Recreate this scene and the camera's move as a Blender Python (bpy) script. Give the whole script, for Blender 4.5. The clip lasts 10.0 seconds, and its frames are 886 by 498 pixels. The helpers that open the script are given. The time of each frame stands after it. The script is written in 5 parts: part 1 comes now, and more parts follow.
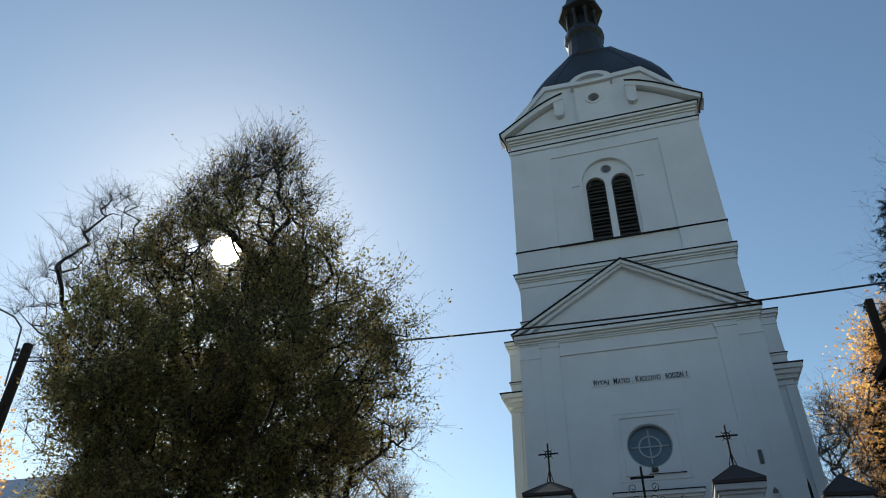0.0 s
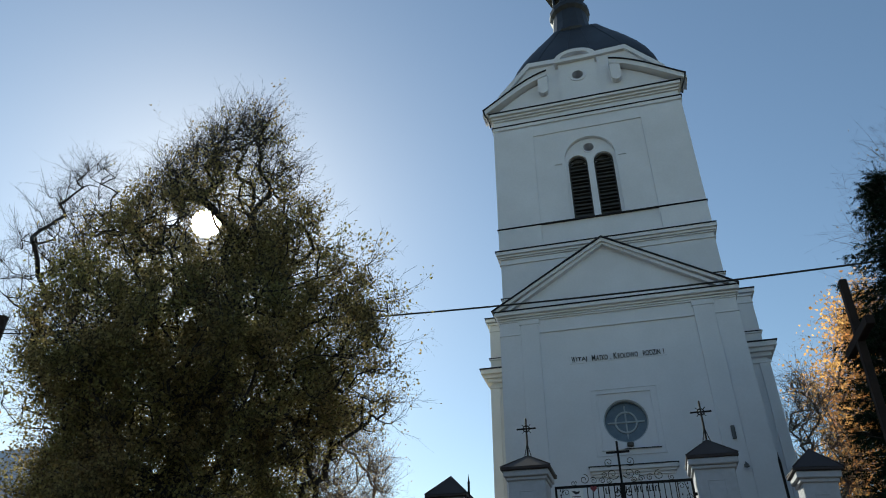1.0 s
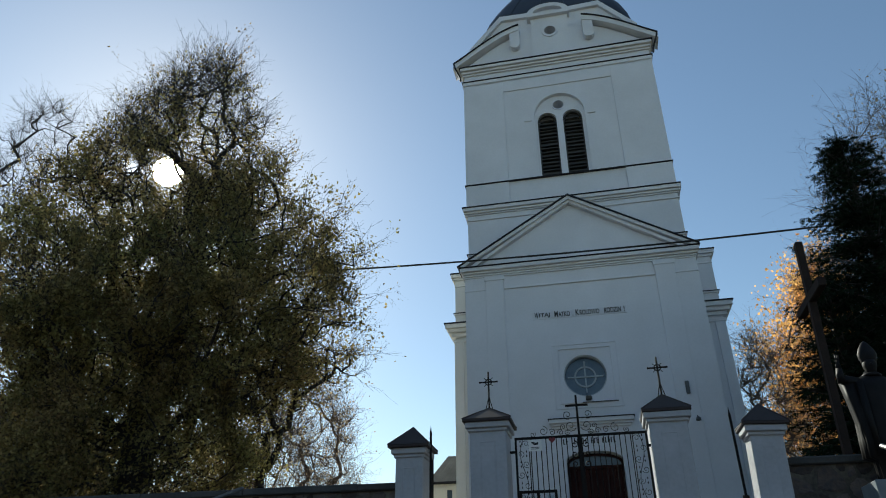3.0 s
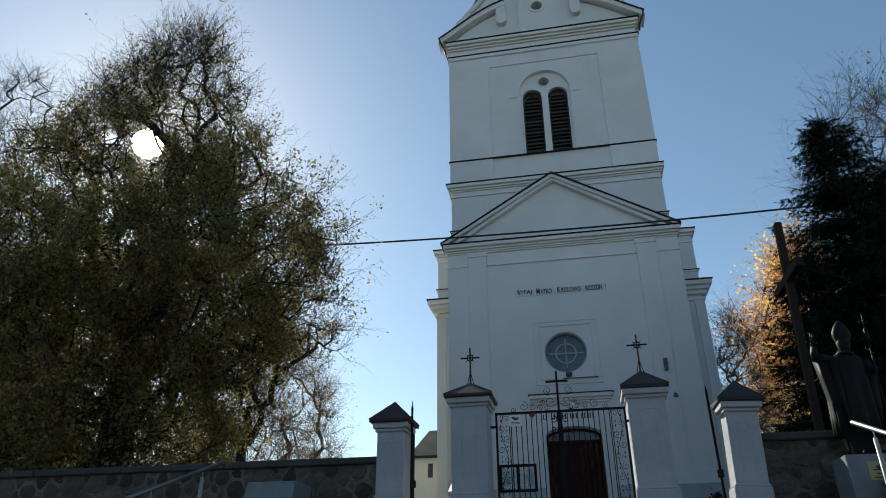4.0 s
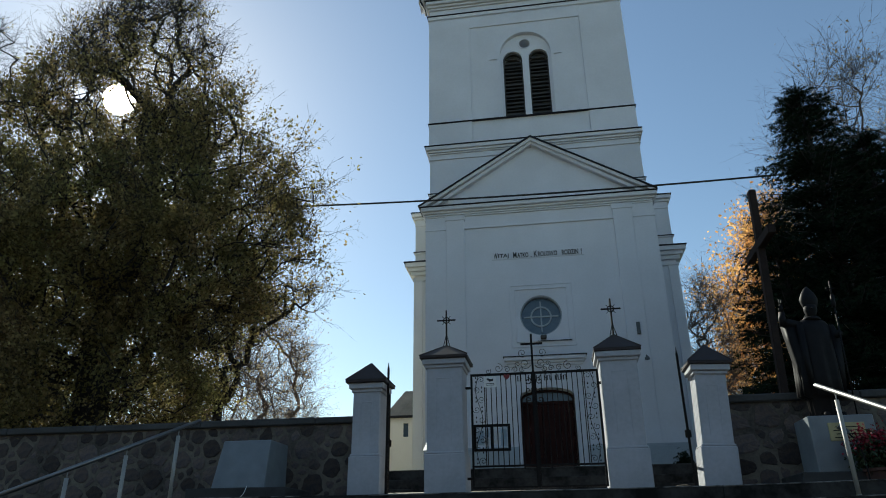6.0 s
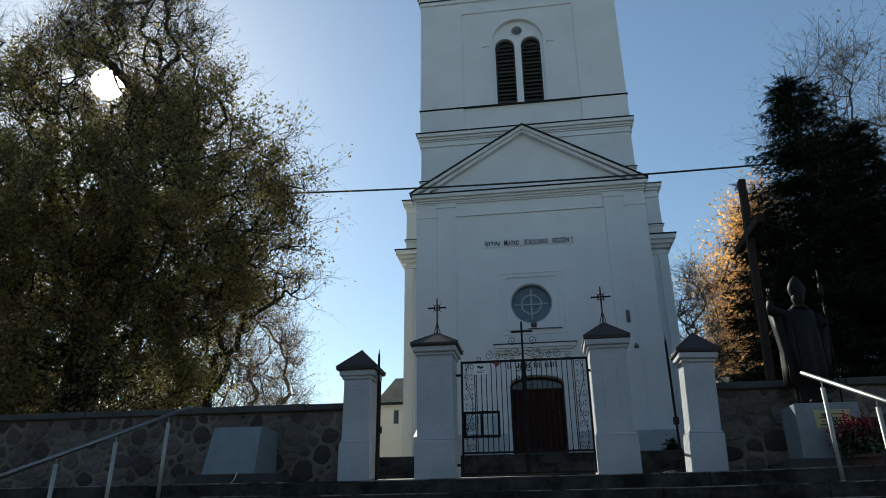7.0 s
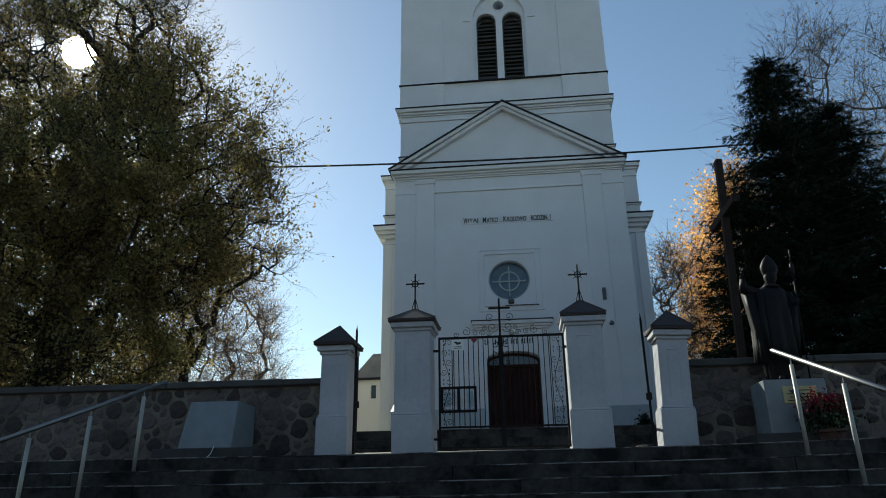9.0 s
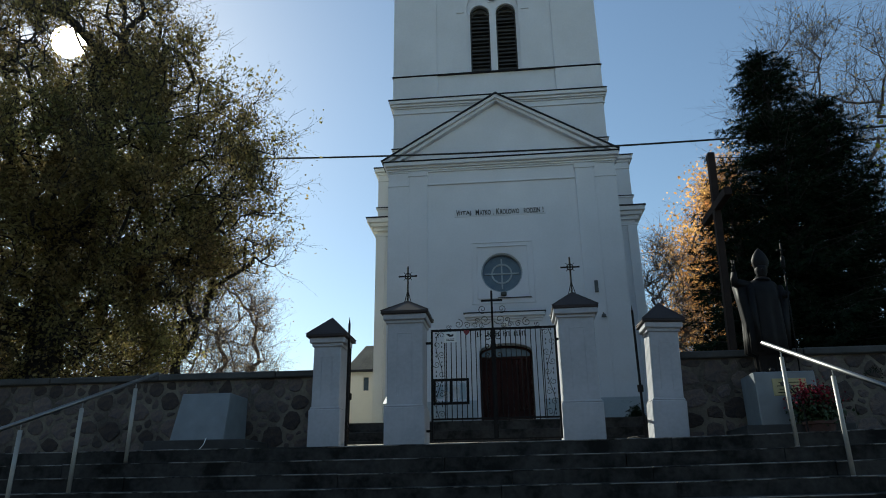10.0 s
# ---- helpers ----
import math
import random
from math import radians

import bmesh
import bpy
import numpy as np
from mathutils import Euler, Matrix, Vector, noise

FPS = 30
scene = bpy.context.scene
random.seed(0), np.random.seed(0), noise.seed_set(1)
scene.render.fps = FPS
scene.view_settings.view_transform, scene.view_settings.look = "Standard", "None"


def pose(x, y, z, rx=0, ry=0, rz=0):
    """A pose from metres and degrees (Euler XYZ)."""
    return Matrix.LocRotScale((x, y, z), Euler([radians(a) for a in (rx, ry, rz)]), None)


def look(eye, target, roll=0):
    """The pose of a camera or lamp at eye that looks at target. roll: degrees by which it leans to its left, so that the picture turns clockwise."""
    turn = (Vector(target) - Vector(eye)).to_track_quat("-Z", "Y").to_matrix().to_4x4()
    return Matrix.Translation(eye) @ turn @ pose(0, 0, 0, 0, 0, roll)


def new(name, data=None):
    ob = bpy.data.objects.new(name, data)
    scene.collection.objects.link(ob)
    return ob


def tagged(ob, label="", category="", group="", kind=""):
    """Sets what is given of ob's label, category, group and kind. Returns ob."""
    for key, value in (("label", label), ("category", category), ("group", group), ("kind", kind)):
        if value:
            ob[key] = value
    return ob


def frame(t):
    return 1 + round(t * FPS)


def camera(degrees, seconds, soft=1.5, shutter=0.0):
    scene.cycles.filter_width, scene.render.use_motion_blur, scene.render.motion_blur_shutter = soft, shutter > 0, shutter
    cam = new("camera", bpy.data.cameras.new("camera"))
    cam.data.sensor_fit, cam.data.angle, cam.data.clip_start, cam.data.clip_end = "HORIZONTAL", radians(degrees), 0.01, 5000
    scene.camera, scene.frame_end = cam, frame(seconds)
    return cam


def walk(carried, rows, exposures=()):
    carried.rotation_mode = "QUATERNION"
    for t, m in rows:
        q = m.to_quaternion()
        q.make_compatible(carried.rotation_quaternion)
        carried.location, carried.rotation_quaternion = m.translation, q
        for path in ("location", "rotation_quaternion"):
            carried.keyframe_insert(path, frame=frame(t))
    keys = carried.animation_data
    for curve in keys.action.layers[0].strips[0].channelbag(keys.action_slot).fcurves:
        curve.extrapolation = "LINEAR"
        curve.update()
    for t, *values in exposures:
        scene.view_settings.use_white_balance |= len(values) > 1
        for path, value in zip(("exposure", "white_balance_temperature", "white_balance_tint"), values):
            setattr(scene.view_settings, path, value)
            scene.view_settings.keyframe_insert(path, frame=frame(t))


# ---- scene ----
import collections

# ------------------------------------------------------------ camera: stands still on its tripod, turns and tilts
cam = camera(66.32, 10.0, 1.0)
EYE = (0.0, 0.0, -0.85)
TURNS = [  # seconds, yaw, pitch, roll
    (0.0, 17.61, 34.40, -0.43),
    (0.5, 16.78, 33.38, -0.33),
    (1.0, 15.94, 32.40, -0.16),
    (1.5, 15.19, 31.41, -0.08),
    (2.0, 14.34, 30.20, 0.00),
    (2.5, 13.65, 29.43, 0.11),
    (4.0, 11.36, 26.60, 0.32),
    (4.5, 10.76, 25.67, 0.34),
    (5.0, 10.28, 24.85, 0.42),
    (5.5, 9.78, 24.10, 0.45),
    (7.0, 8.54, 22.40, 0.54),
    (7.5, 8.06, 21.92, 0.56),
    (8.0, 7.52, 21.35, 0.60),
    (8.5, 7.10, 20.86, 0.68),
    (9.0, 6.65, 20.38, 0.67),
    (9.5, 6.34, 20.09, 0.72),
    (10.0, 6.03, 19.73, 0.74),
]
EXPOSURES = [(0.0, 0.42, 6220, -1), (5.0, 0.44, 6220, -1), (10.0, 0.44, 6220, -1)]
walk(cam, [(t, pose(*EYE, 90 + pitch, roll, yaw)) for t, yaw, pitch, roll in TURNS], EXPOSURES)

# ------------------------------------------------------------ sky and sun
SUN_AZ, SUN_EL = radians(-39.0), radians(32.3)      # azimuth from +y towards +x
SUN_DIR = Vector((math.sin(SUN_AZ) * math.cos(SUN_EL), math.cos(SUN_AZ) * math.cos(SUN_EL), math.sin(SUN_EL)))
world = bpy.data.worlds.new("sky")
scene.world = world
world.use_nodes = True
wn = world.node_tree
wn.nodes.clear()
sky = wn.nodes.new("ShaderNodeTexSky")
sky.sky_type = "NISHITA"
sky.sun_disc = True
sky.sun_size = radians(2.2)
sky.sun_intensity = 0.015
sky.sun_elevation, sky.sun_rotation = SUN_EL, SUN_AZ
sky.altitude, sky.air_density, sky.dust_density, sky.ozone_density = 150, 1.0, 0.32, 0.4
wb = wn.nodes.new("ShaderNodeBackground")
wb.inputs["Strength"].default_value = 0.10
wo = wn.nodes.new("ShaderNodeOutputWorld")
wn.links.new(sky.outputs[0], wb.inputs[0])
wn.links.new(wb.outputs[0], wo.inputs[0])
lamp = bpy.data.lights.new("sun", "SUN")
lamp.energy, lamp.angle, lamp.color = 5.0, radians(0.53), (1.0, 0.93, 0.82)
sun = new("sun", lamp)
sun.matrix_world = look(SUN_DIR * 80, (0, 0, 0))


# ------------------------------------------------------------ materials
def material(name, base, second=None, rough=0.7, metal=0.0, scale=3.0, fine=40.0, bump=0.15, depth=0.01, spread=0.5, random_value=0.0, island=0.0, trans=0.0, spec=0.5):
    """Base colour mixed with a second by coarse and fine noise, fine relief, and a random change of value from piece to piece."""
    m = bpy.data.materials.new(name)
    m.use_nodes = True
    nt = m.node_tree
    nt.nodes.clear()
    out = nt.nodes.new("ShaderNodeOutputMaterial")
    bs = nt.nodes.new("ShaderNodeBsdfPrincipled")
    bs.inputs["Metallic"].default_value = metal
    bs.inputs["Specular IOR Level"].default_value = spec
    tc = nt.nodes.new("ShaderNodeTexCoord")
    n1 = nt.nodes.new("ShaderNodeTexNoise")
    n1.inputs["Scale"].default_value, n1.inputs["Detail"].default_value = scale, 6
    n2 = nt.nodes.new("ShaderNodeTexNoise")
    n2.inputs["Scale"].default_value, n2.inputs["Detail"].default_value = fine, 4
    for n in (n1, n2):
        nt.links.new(tc.outputs["Object"], n.inputs["Vector"])
    add = nt.nodes.new("ShaderNodeMath")
    add.operation = "MULTIPLY_ADD"
    nt.links.new(n2.outputs["Fac"], add.inputs[0])
    add.inputs[1].default_value = 0.4
    nt.links.new(n1.outputs["Fac"], add.inputs[2])
    ramp = nt.nodes.new("ShaderNodeMapRange")
    ramp.inputs["From Min"].default_value, ramp.inputs["From Max"].default_value = 0.7 - spread / 2, 0.7 + spread / 2
    nt.links.new(add.outputs[0], ramp.inputs["Value"])
    mix = nt.nodes.new("ShaderNodeMix")
    mix.data_type = "RGBA"
    second = second or tuple(c * 0.75 for c in base)
    mix.inputs["A"].default_value, mix.inputs["B"].default_value = (*base, 1), (*second, 1)
    nt.links.new(ramp.outputs[0], mix.inputs["Factor"])
    colour = mix.outputs["Result"]
    if random_value or island:
        src = nt.nodes.new("ShaderNodeObjectInfo") if random_value else nt.nodes.new("ShaderNodeNewGeometry")
        mr = nt.nodes.new("ShaderNodeMapRange")
        amount = random_value or island
        mr.inputs["To Min"].default_value, mr.inputs["To Max"].default_value = 1 - amount, 1 + amount
        nt.links.new(src.outputs["Random" if random_value else "Random Per Island"], mr.inputs["Value"])
        hsv = nt.nodes.new("ShaderNodeHueSaturation")
        nt.links.new(mr.outputs[0], hsv.inputs["Value"])
        nt.links.new(colour, hsv.inputs["Color"])
        colour = hsv.outputs["Color"]
    nt.links.new(colour, bs.inputs["Base Color"])
    rr = nt.nodes.new("ShaderNodeMapRange")
    rr.inputs["To Min"].default_value, rr.inputs["To Max"].default_value = max(rough - 0.1, 0.03), min(rough + 0.12, 1)
    nt.links.new(n1.outputs["Fac"], rr.inputs["Value"])
    nt.links.new(rr.outputs[0], bs.inputs["Roughness"])
    if bump:
        bp = nt.nodes.new("ShaderNodeBump")
        bp.inputs["Strength"].default_value, bp.inputs["Distance"].default_value = bump, depth
        nt.links.new(add.outputs[0], bp.inputs["Height"])
        nt.links.new(bp.outputs[0], bs.inputs["Normal"])
    shader = bs.outputs[0]
    if trans:
        tr = nt.nodes.new("ShaderNodeBsdfTranslucent")
        nt.links.new(colour, tr.inputs["Color"])
        ms = nt.nodes.new("ShaderNodeMixShader")
        ms.inputs[0].default_value = trans
        nt.links.new(shader, ms.inputs[1])
        nt.links.new(tr.outputs[0], ms.inputs[2])
        shader = ms.outputs[0]
    nt.links.new(shader, out.inputs["Surface"])
    return m


M = {
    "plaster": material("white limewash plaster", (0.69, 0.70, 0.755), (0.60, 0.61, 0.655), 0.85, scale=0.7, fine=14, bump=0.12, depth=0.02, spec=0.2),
    # cream for the western walls, with bounced sunlight put into the colour
    "plaster_lit": material("cream plaster brightened for bounced light", (0.80, 0.785, 0.73), (0.72, 0.70, 0.65), 0.85, scale=0.7, fine=14, bump=0.12, depth=0.02),
    "plinth": material("blue-grey plinth paint", (0.42, 0.47, 0.52), (0.32, 0.36, 0.40), 0.8, scale=1.2, fine=20, spec=0.2),
    "flash": material("dark sheet flashing", (0.012, 0.013, 0.019), (0.022, 0.023, 0.030), 0.6, 0.0, scale=3, spec=0.2),
    "dome": material("dark painted sheet metal", (0.016, 0.019, 0.027), (0.03, 0.034, 0.042), 0.45, 0.3, scale=1.5, fine=9, bump=0.1),
    "cap": material("dark brown sheet metal", (0.030, 0.023, 0.022), (0.05, 0.037, 0.034), 0.5, 0.0, scale=4, fine=25, spec=0.25),
    "iron": material("black painted iron", (0.008, 0.008, 0.009), (0.016, 0.013, 0.012), 0.6, 0.0, scale=12, fine=60, spec=0.15),
    "letters": material("black enamel letters", (0.015, 0.015, 0.016), None, 0.5, bump=0),
    "door": material("dark stained door boards", (0.040, 0.014, 0.012), (0.022, 0.009, 0.008), 0.85, spec=0.15, scale=2, fine=30),
    "louvre": material("weathered black louvre boards", (0.035, 0.035, 0.036), (0.06, 0.058, 0.055), 0.8, scale=3, fine=30),
    "dark": material("unlit interior plaster", (0.10, 0.10, 0.10), None, 0.95),
    "rose_glass": material("blue-grey window glass", (0.050, 0.085, 0.13), (0.085, 0.125, 0.17), 0.22, scale=5, fine=20, bump=0.1),
    "tracery": material("pale painted tracery", (0.36, 0.40, 0.44), None, 0.7),
    "stone": material("fieldstone", (0.15, 0.115, 0.092), (0.058, 0.058, 0.066), 0.9, scale=5, fine=24, bump=0.9, depth=0.04, random_value=0.52, spec=0.15),
    "stone_joined": material("small fieldstone", (0.10, 0.088, 0.078), (0.05, 0.047, 0.046), 0.9, scale=5, fine=30, bump=0.4, depth=0.02, island=0.5, spec=0.15),
    "mortar": material("grey lime mortar", (0.22, 0.195, 0.155), (0.075, 0.069, 0.062), 0.95, scale=1.6, fine=20, bump=0.7, depth=0.03, spread=0.4, spec=0.1),
    "coping": material("concrete coping", (0.10, 0.10, 0.097), (0.055, 0.055, 0.054), 0.9, scale=2, fine=25, bump=0.3, spec=0.2),
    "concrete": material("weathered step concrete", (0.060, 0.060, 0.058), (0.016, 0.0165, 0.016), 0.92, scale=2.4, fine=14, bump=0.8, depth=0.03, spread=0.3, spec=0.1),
    "plaster_worn": material("grimy white pillar paint", (0.495, 0.50, 0.535), (0.365, 0.37, 0.39), 0.85, scale=1.5, fine=18, bump=0.2, depth=0.02, spec=0.2),
    # pale patches paint the sunlight that catches the tread edges
    "nosing": material("patchy pale sunlit step edge", (0.02, 0.02, 0.019), (0.25, 0.24, 0.225), 0.9, scale=2.2, fine=12, bump=0.3, spread=0.16),
    "granite": material("pale grey granite", (0.20, 0.225, 0.245), (0.15, 0.17, 0.19), 0.35, scale=4, fine=120, bump=0.02),
    "granite_dark": material("dark base stone", (0.06, 0.06, 0.06), (0.035, 0.035, 0.035), 0.6, scale=4, fine=60, spec=0.2),
    "bronze": material("dark patinated bronze", (0.011, 0.0095, 0.010), (0.006, 0.0055, 0.006), 0.55, 0.0, scale=5, fine=30, spec=0.16),
    "steel": material("brushed stainless steel", (0.27, 0.27, 0.27), (0.22, 0.22, 0.215), 0.44, 1.0, scale=6, fine=90, bump=0.02),
    "steel_post": material("satin pale steel", (0.40, 0.39, 0.355), (0.33, 0.32, 0.295), 0.5, 0.25, scale=6, fine=90, bump=0.02),
    "brass": material("tarnished brass plate", (0.42, 0.37, 0.20), (0.32, 0.29, 0.16), 0.45, 0.5, scale=6),
    "bark": material("dark grey bark", (0.040, 0.034, 0.030), (0.022, 0.019, 0.017), 0.95, scale=6, fine=30, bump=0.6, depth=0.03),
    "birch": material("grey-brown twig bark", (0.16, 0.12, 0.10), (0.09, 0.07, 0.06), 0.9, scale=6, fine=30, bump=0.3),
    "leaf": material("olive and brown autumn linden leaves", (0.22, 0.22, 0.078), (0.28, 0.185, 0.085), 0.65, scale=0.55, fine=3, bump=0, island=0.5, trans=0.60, spec=0.2),
    "leaf_orange": material("orange autumn leaves", (0.74, 0.36, 0.12), (0.72, 0.45, 0.15), 0.7, scale=0.9, fine=3, bump=0, island=0.4, trans=0.66),
    "leaf_pale": material("pale ochre leaves", (0.52, 0.37, 0.24), (0.48, 0.38, 0.22), 0.7, scale=0.9, fine=3, bump=0, island=0.4, trans=0.5),
    "leaf_yellow": material("yellow-green leaves", (0.62, 0.52, 0.06), (0.46, 0.44, 0.07), 0.7, scale=0.9, fine=3, bump=0, island=0.4, trans=0.5),
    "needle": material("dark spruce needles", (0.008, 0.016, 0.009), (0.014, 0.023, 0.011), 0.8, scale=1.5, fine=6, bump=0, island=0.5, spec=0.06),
    "petal": material("crimson flower petals", (0.25, 0.010, 0.028), (0.13, 0.006, 0.016), 0.6, scale=9, fine=30, bump=0, island=0.5, trans=0.25),
    "plant": material("dark flower foliage", (0.03, 0.055, 0.02), None, 0.7, bump=0, island=0.4),
    "terracotta": material("brown planter", (0.09, 0.04, 0.03), (0.06, 0.03, 0.024), 0.8, scale=5),
    "wood": material("dark tarred timber", (0.018, 0.013, 0.011), (0.035, 0.024, 0.019), 0.8, scale=4, fine=30, bump=0.4, spec=0.15),
    "roof": material("grey corrugated roofing", (0.20, 0.20, 0.19), (0.10, 0.10, 0.095), 0.8, scale=1.2, fine=15, bump=0.3),
    "sheet_roof": material("pale zinc sheet roofing", (0.42, 0.43, 0.44), (0.34, 0.35, 0.36), 0.34, 0.7, scale=1.2, fine=12, bump=0.05),
    "paper": material("white printed paper", (0.74, 0.74, 0.72), (0.62, 0.64, 0.66), 0.8, scale=10, fine=50, bump=0),
    "paper_blue": material("pale blue printed paper", (0.32, 0.44, 0.55), (0.45, 0.52, 0.55), 0.8, scale=12, fine=40, bump=0),
    "red": material("red enamel", (0.22, 0.02, 0.03), None, 0.4, bump=0),
    "white": material("white plastic", (0.8, 0.8, 0.8), (0.7, 0.7, 0.7), 0.5, bump=0),
    "grey": material("grey painted box", (0.10, 0.11, 0.12), None, 0.6, bump=0.05),
    "cable": material("black cable", (0.012, 0.012, 0.012), None, 0.6, bump=0),
    "render_dark": material("dark grey house render", (0.10, 0.095, 0.09), (0.07, 0.066, 0.06), 0.9, scale=1, fine=20),
    "ground": material("autumn grass and bare earth", (0.10, 0.11, 0.04), (0.16, 0.12, 0.07), 0.95, scale=0.4, fine=8, bump=0.5, depth=0.05),
    "asphalt": material("worn asphalt", (0.055, 0.055, 0.055), (0.075, 0.073, 0.07), 0.9, scale=1.0, fine=60, bump=0.4),
    "gravel": material("pale sandy yard", (0.34, 0.31, 0.26), (0.26, 0.23, 0.19), 0.95, scale=1.0, fine=40, bump=0.5),
}


def pane_material():
    m = bpy.data.materials.new("clear window glass")
    m.use_nodes = True
    b = m.node_tree.nodes["Principled BSDF"]
    b.inputs["Base Color"].default_value = (0.9, 0.95, 1.0, 1)
    b.inputs["Roughness"].default_value = 0.04
    b.inputs["Transmission Weight"].default_value = 1.0
    return m


M["glass"] = pane_material()


# ------------------------------------------------------------ helpers for building
def thing(name, at, label, category="", group="", kind="", turn=0.0):
    ob = new(name)
    ob.matrix_basis = pose(*at, 0, 0, turn)
    ob.empty_display_size = 0.2
    return tagged(ob, label, category, group, kind)


def mesh_of(bm, name, mat, smooth=False):
    me = bpy.data.meshes.new(name)
    bmesh.ops.recalc_face_normals(bm, faces=bm.faces[:])
    bm.to_mesh(me)
    bm.free()
    me.materials.append(mat)
    if smooth:
        me.polygons.foreach_set("use_smooth", [True] * len(me.polygons))
    return me


def part(name, bm, mat, parent=None, label="", smooth=False):
    """One mesh object in the coordinates of its thing (or of the world, with no parent)."""
    ob = new(name, mesh_of(bm, name, mat, smooth))
    ob.parent = parent
    return tagged(ob, label)


def raw(name, verts, faces, mat, parent=None, label="", smooth=False):
    me = bpy.data.meshes.new(name)
    verts = np.asarray(verts, dtype=np.float32)
    me.from_pydata(verts.tolist(), [], faces.tolist() if isinstance(faces, np.ndarray) else faces)
    me.materials.append(mat)
    if smooth:
        me.polygons.foreach_set("use_smooth", [True] * len(me.polygons))
    me.update()
    ob = new(name, me)
    ob.parent = parent
    return tagged(ob, label)


def box(bm, x0, x1, y0, y1, z0, z1, bevel=0.0):
    r = bmesh.ops.create_cube(bm, size=1.0)
    for v in r["verts"]:
        v.co = Vector(((x0 + x1) / 2 + v.co.x * (x1 - x0), (y0 + y1) / 2 + v.co.y * (y1 - y0), (z0 + z1) / 2 + v.co.z * (z1 - z0)))
    if bevel:
        es = {e for v in r["verts"] for e in v.link_edges}
        bmesh.ops.bevel(bm, geom=list(es), offset=bevel, segments=1, affect="EDGES", profile=0.5)
    return bm


def boxes(rows, bevel=0.0):
    bm = bmesh.new()
    for r in rows:
        box(bm, *r, bevel)
    return bm


def slab(bm, outline, holes, y0, y1):
    """A plate in the x-z plane from y0 to y1, with openings right through it."""
    edges = []
    for loop in (outline, *holes):
        vs = [bm.verts.new((x, y0, z)) for x, z in loop]
        edges += [bm.edges.new((vs[i], vs[(i + 1) % len(vs)])) for i in range(len(vs))]
    faces = [g for g in bmesh.ops.triangle_fill(bm, use_beauty=True, use_dissolve=False, edges=edges)["geom"] if isinstance(g, bmesh.types.BMFace)]
    moved = bmesh.ops.extrude_face_region(bm, geom=faces)
    for v in (g for g in moved["geom"] if isinstance(g, bmesh.types.BMVert)):
        v.co.y = y1
    return bm


def arc(cx, cz, r, a0, a1, n, rz=None):
    rz = rz or r
    return [(cx + r * math.cos(radians(a0 + (a1 - a0) * i / n)), cz + rz * math.sin(radians(a0 + (a1 - a0) * i / n))) for i in range(n + 1)]


def circle(cx, cz, r, n=28):
    return arc(cx, cz, r, 0, 360, n)[:-1]


def arched(x0, x1, z0, zs, rise, n=12):
    """An opening with upright sides to zs and a round head."""
    return [(x0, z0), (x1, z0)] + arc((x0 + x1) / 2, zs, (x1 - x0) / 2, 0, 180, n, rise)


def lathe(bm, profile, n=24, cx=0.0, cy=0.0, wobble=None):
    rings = []
    for r, z in profile:
        ring = []
        for i in range(n):
            a = 2 * math.pi * i / n
            k = wobble(a, z) if wobble else 1.0
            ring.append(bm.verts.new((cx + r * k * math.cos(a), cy + r * k * math.sin(a), z)))
        rings.append(ring)
    for a, b in zip(rings, rings[1:]):
        for i in range(n):
            bm.faces.new((a[i], a[(i + 1) % n], b[(i + 1) % n], b[i]))
    bm.faces.new(rings[0][::-1])
    bm.faces.new(rings[-1])
    return bm


def tube(bm, pts, r, n=8, r1=None):
    """A round bar along a path."""
    pts = [Vector(p) for p in pts]
    rings = []
    up = Vector((0, 0, 1))
    for i, p in enumerate(pts):
        d = (pts[min(i + 1, len(pts) - 1)] - pts[max(i - 1, 0)]).normalized()
        side = d.cross(up)
        if side.length < 1e-3:
            side = d.cross(Vector((0, 1, 0)))
        side.normalize()
        top = side.cross(d)
        rad = r if r1 is None else r + (r1 - r) * i / max(len(pts) - 1, 1)
        rings.append([bm.verts.new(p + rad * (math.cos(2 * math.pi * k / n) * side + math.sin(2 * math.pi * k / n) * top)) for k in range(n)])
    for a, b in zip(rings, rings[1:]):
        for k in range(n):
            bm.faces.new((a[k], a[(k + 1) % n], b[(k + 1) % n], b[k]))
    bm.faces.new(rings[0][::-1])
    bm.faces.new(rings[-1])
    return bm


def tubes(rows, n=8):
    bm = bmesh.new()
    for pts, r in rows:
        tube(bm, pts, r, n)
    return bm


def frustum(bm, x0, x1, y0, y1, z0, cx, cy, hx, hy, z1):
    """A hipped cap: a rectangle at z0 that narrows to a small one at z1."""
    a = [bm.verts.new(p) for p in ((x0, y0, z0), (x1, y0, z0), (x1, y1, z0), (x0, y1, z0))]
    b = [bm.verts.new(p) for p in ((cx - hx, cy - hy, z1), (cx + hx, cy - hy, z1), (cx + hx, cy + hy, z1), (cx - hx, cy + hy, z1))]
    bm.faces.new(a[::-1])
    bm.faces.new(b)
    for i in range(4):
        bm.faces.new((a[i], a[(i + 1) % 4], b[(i + 1) % 4], b[i]))
    return bm


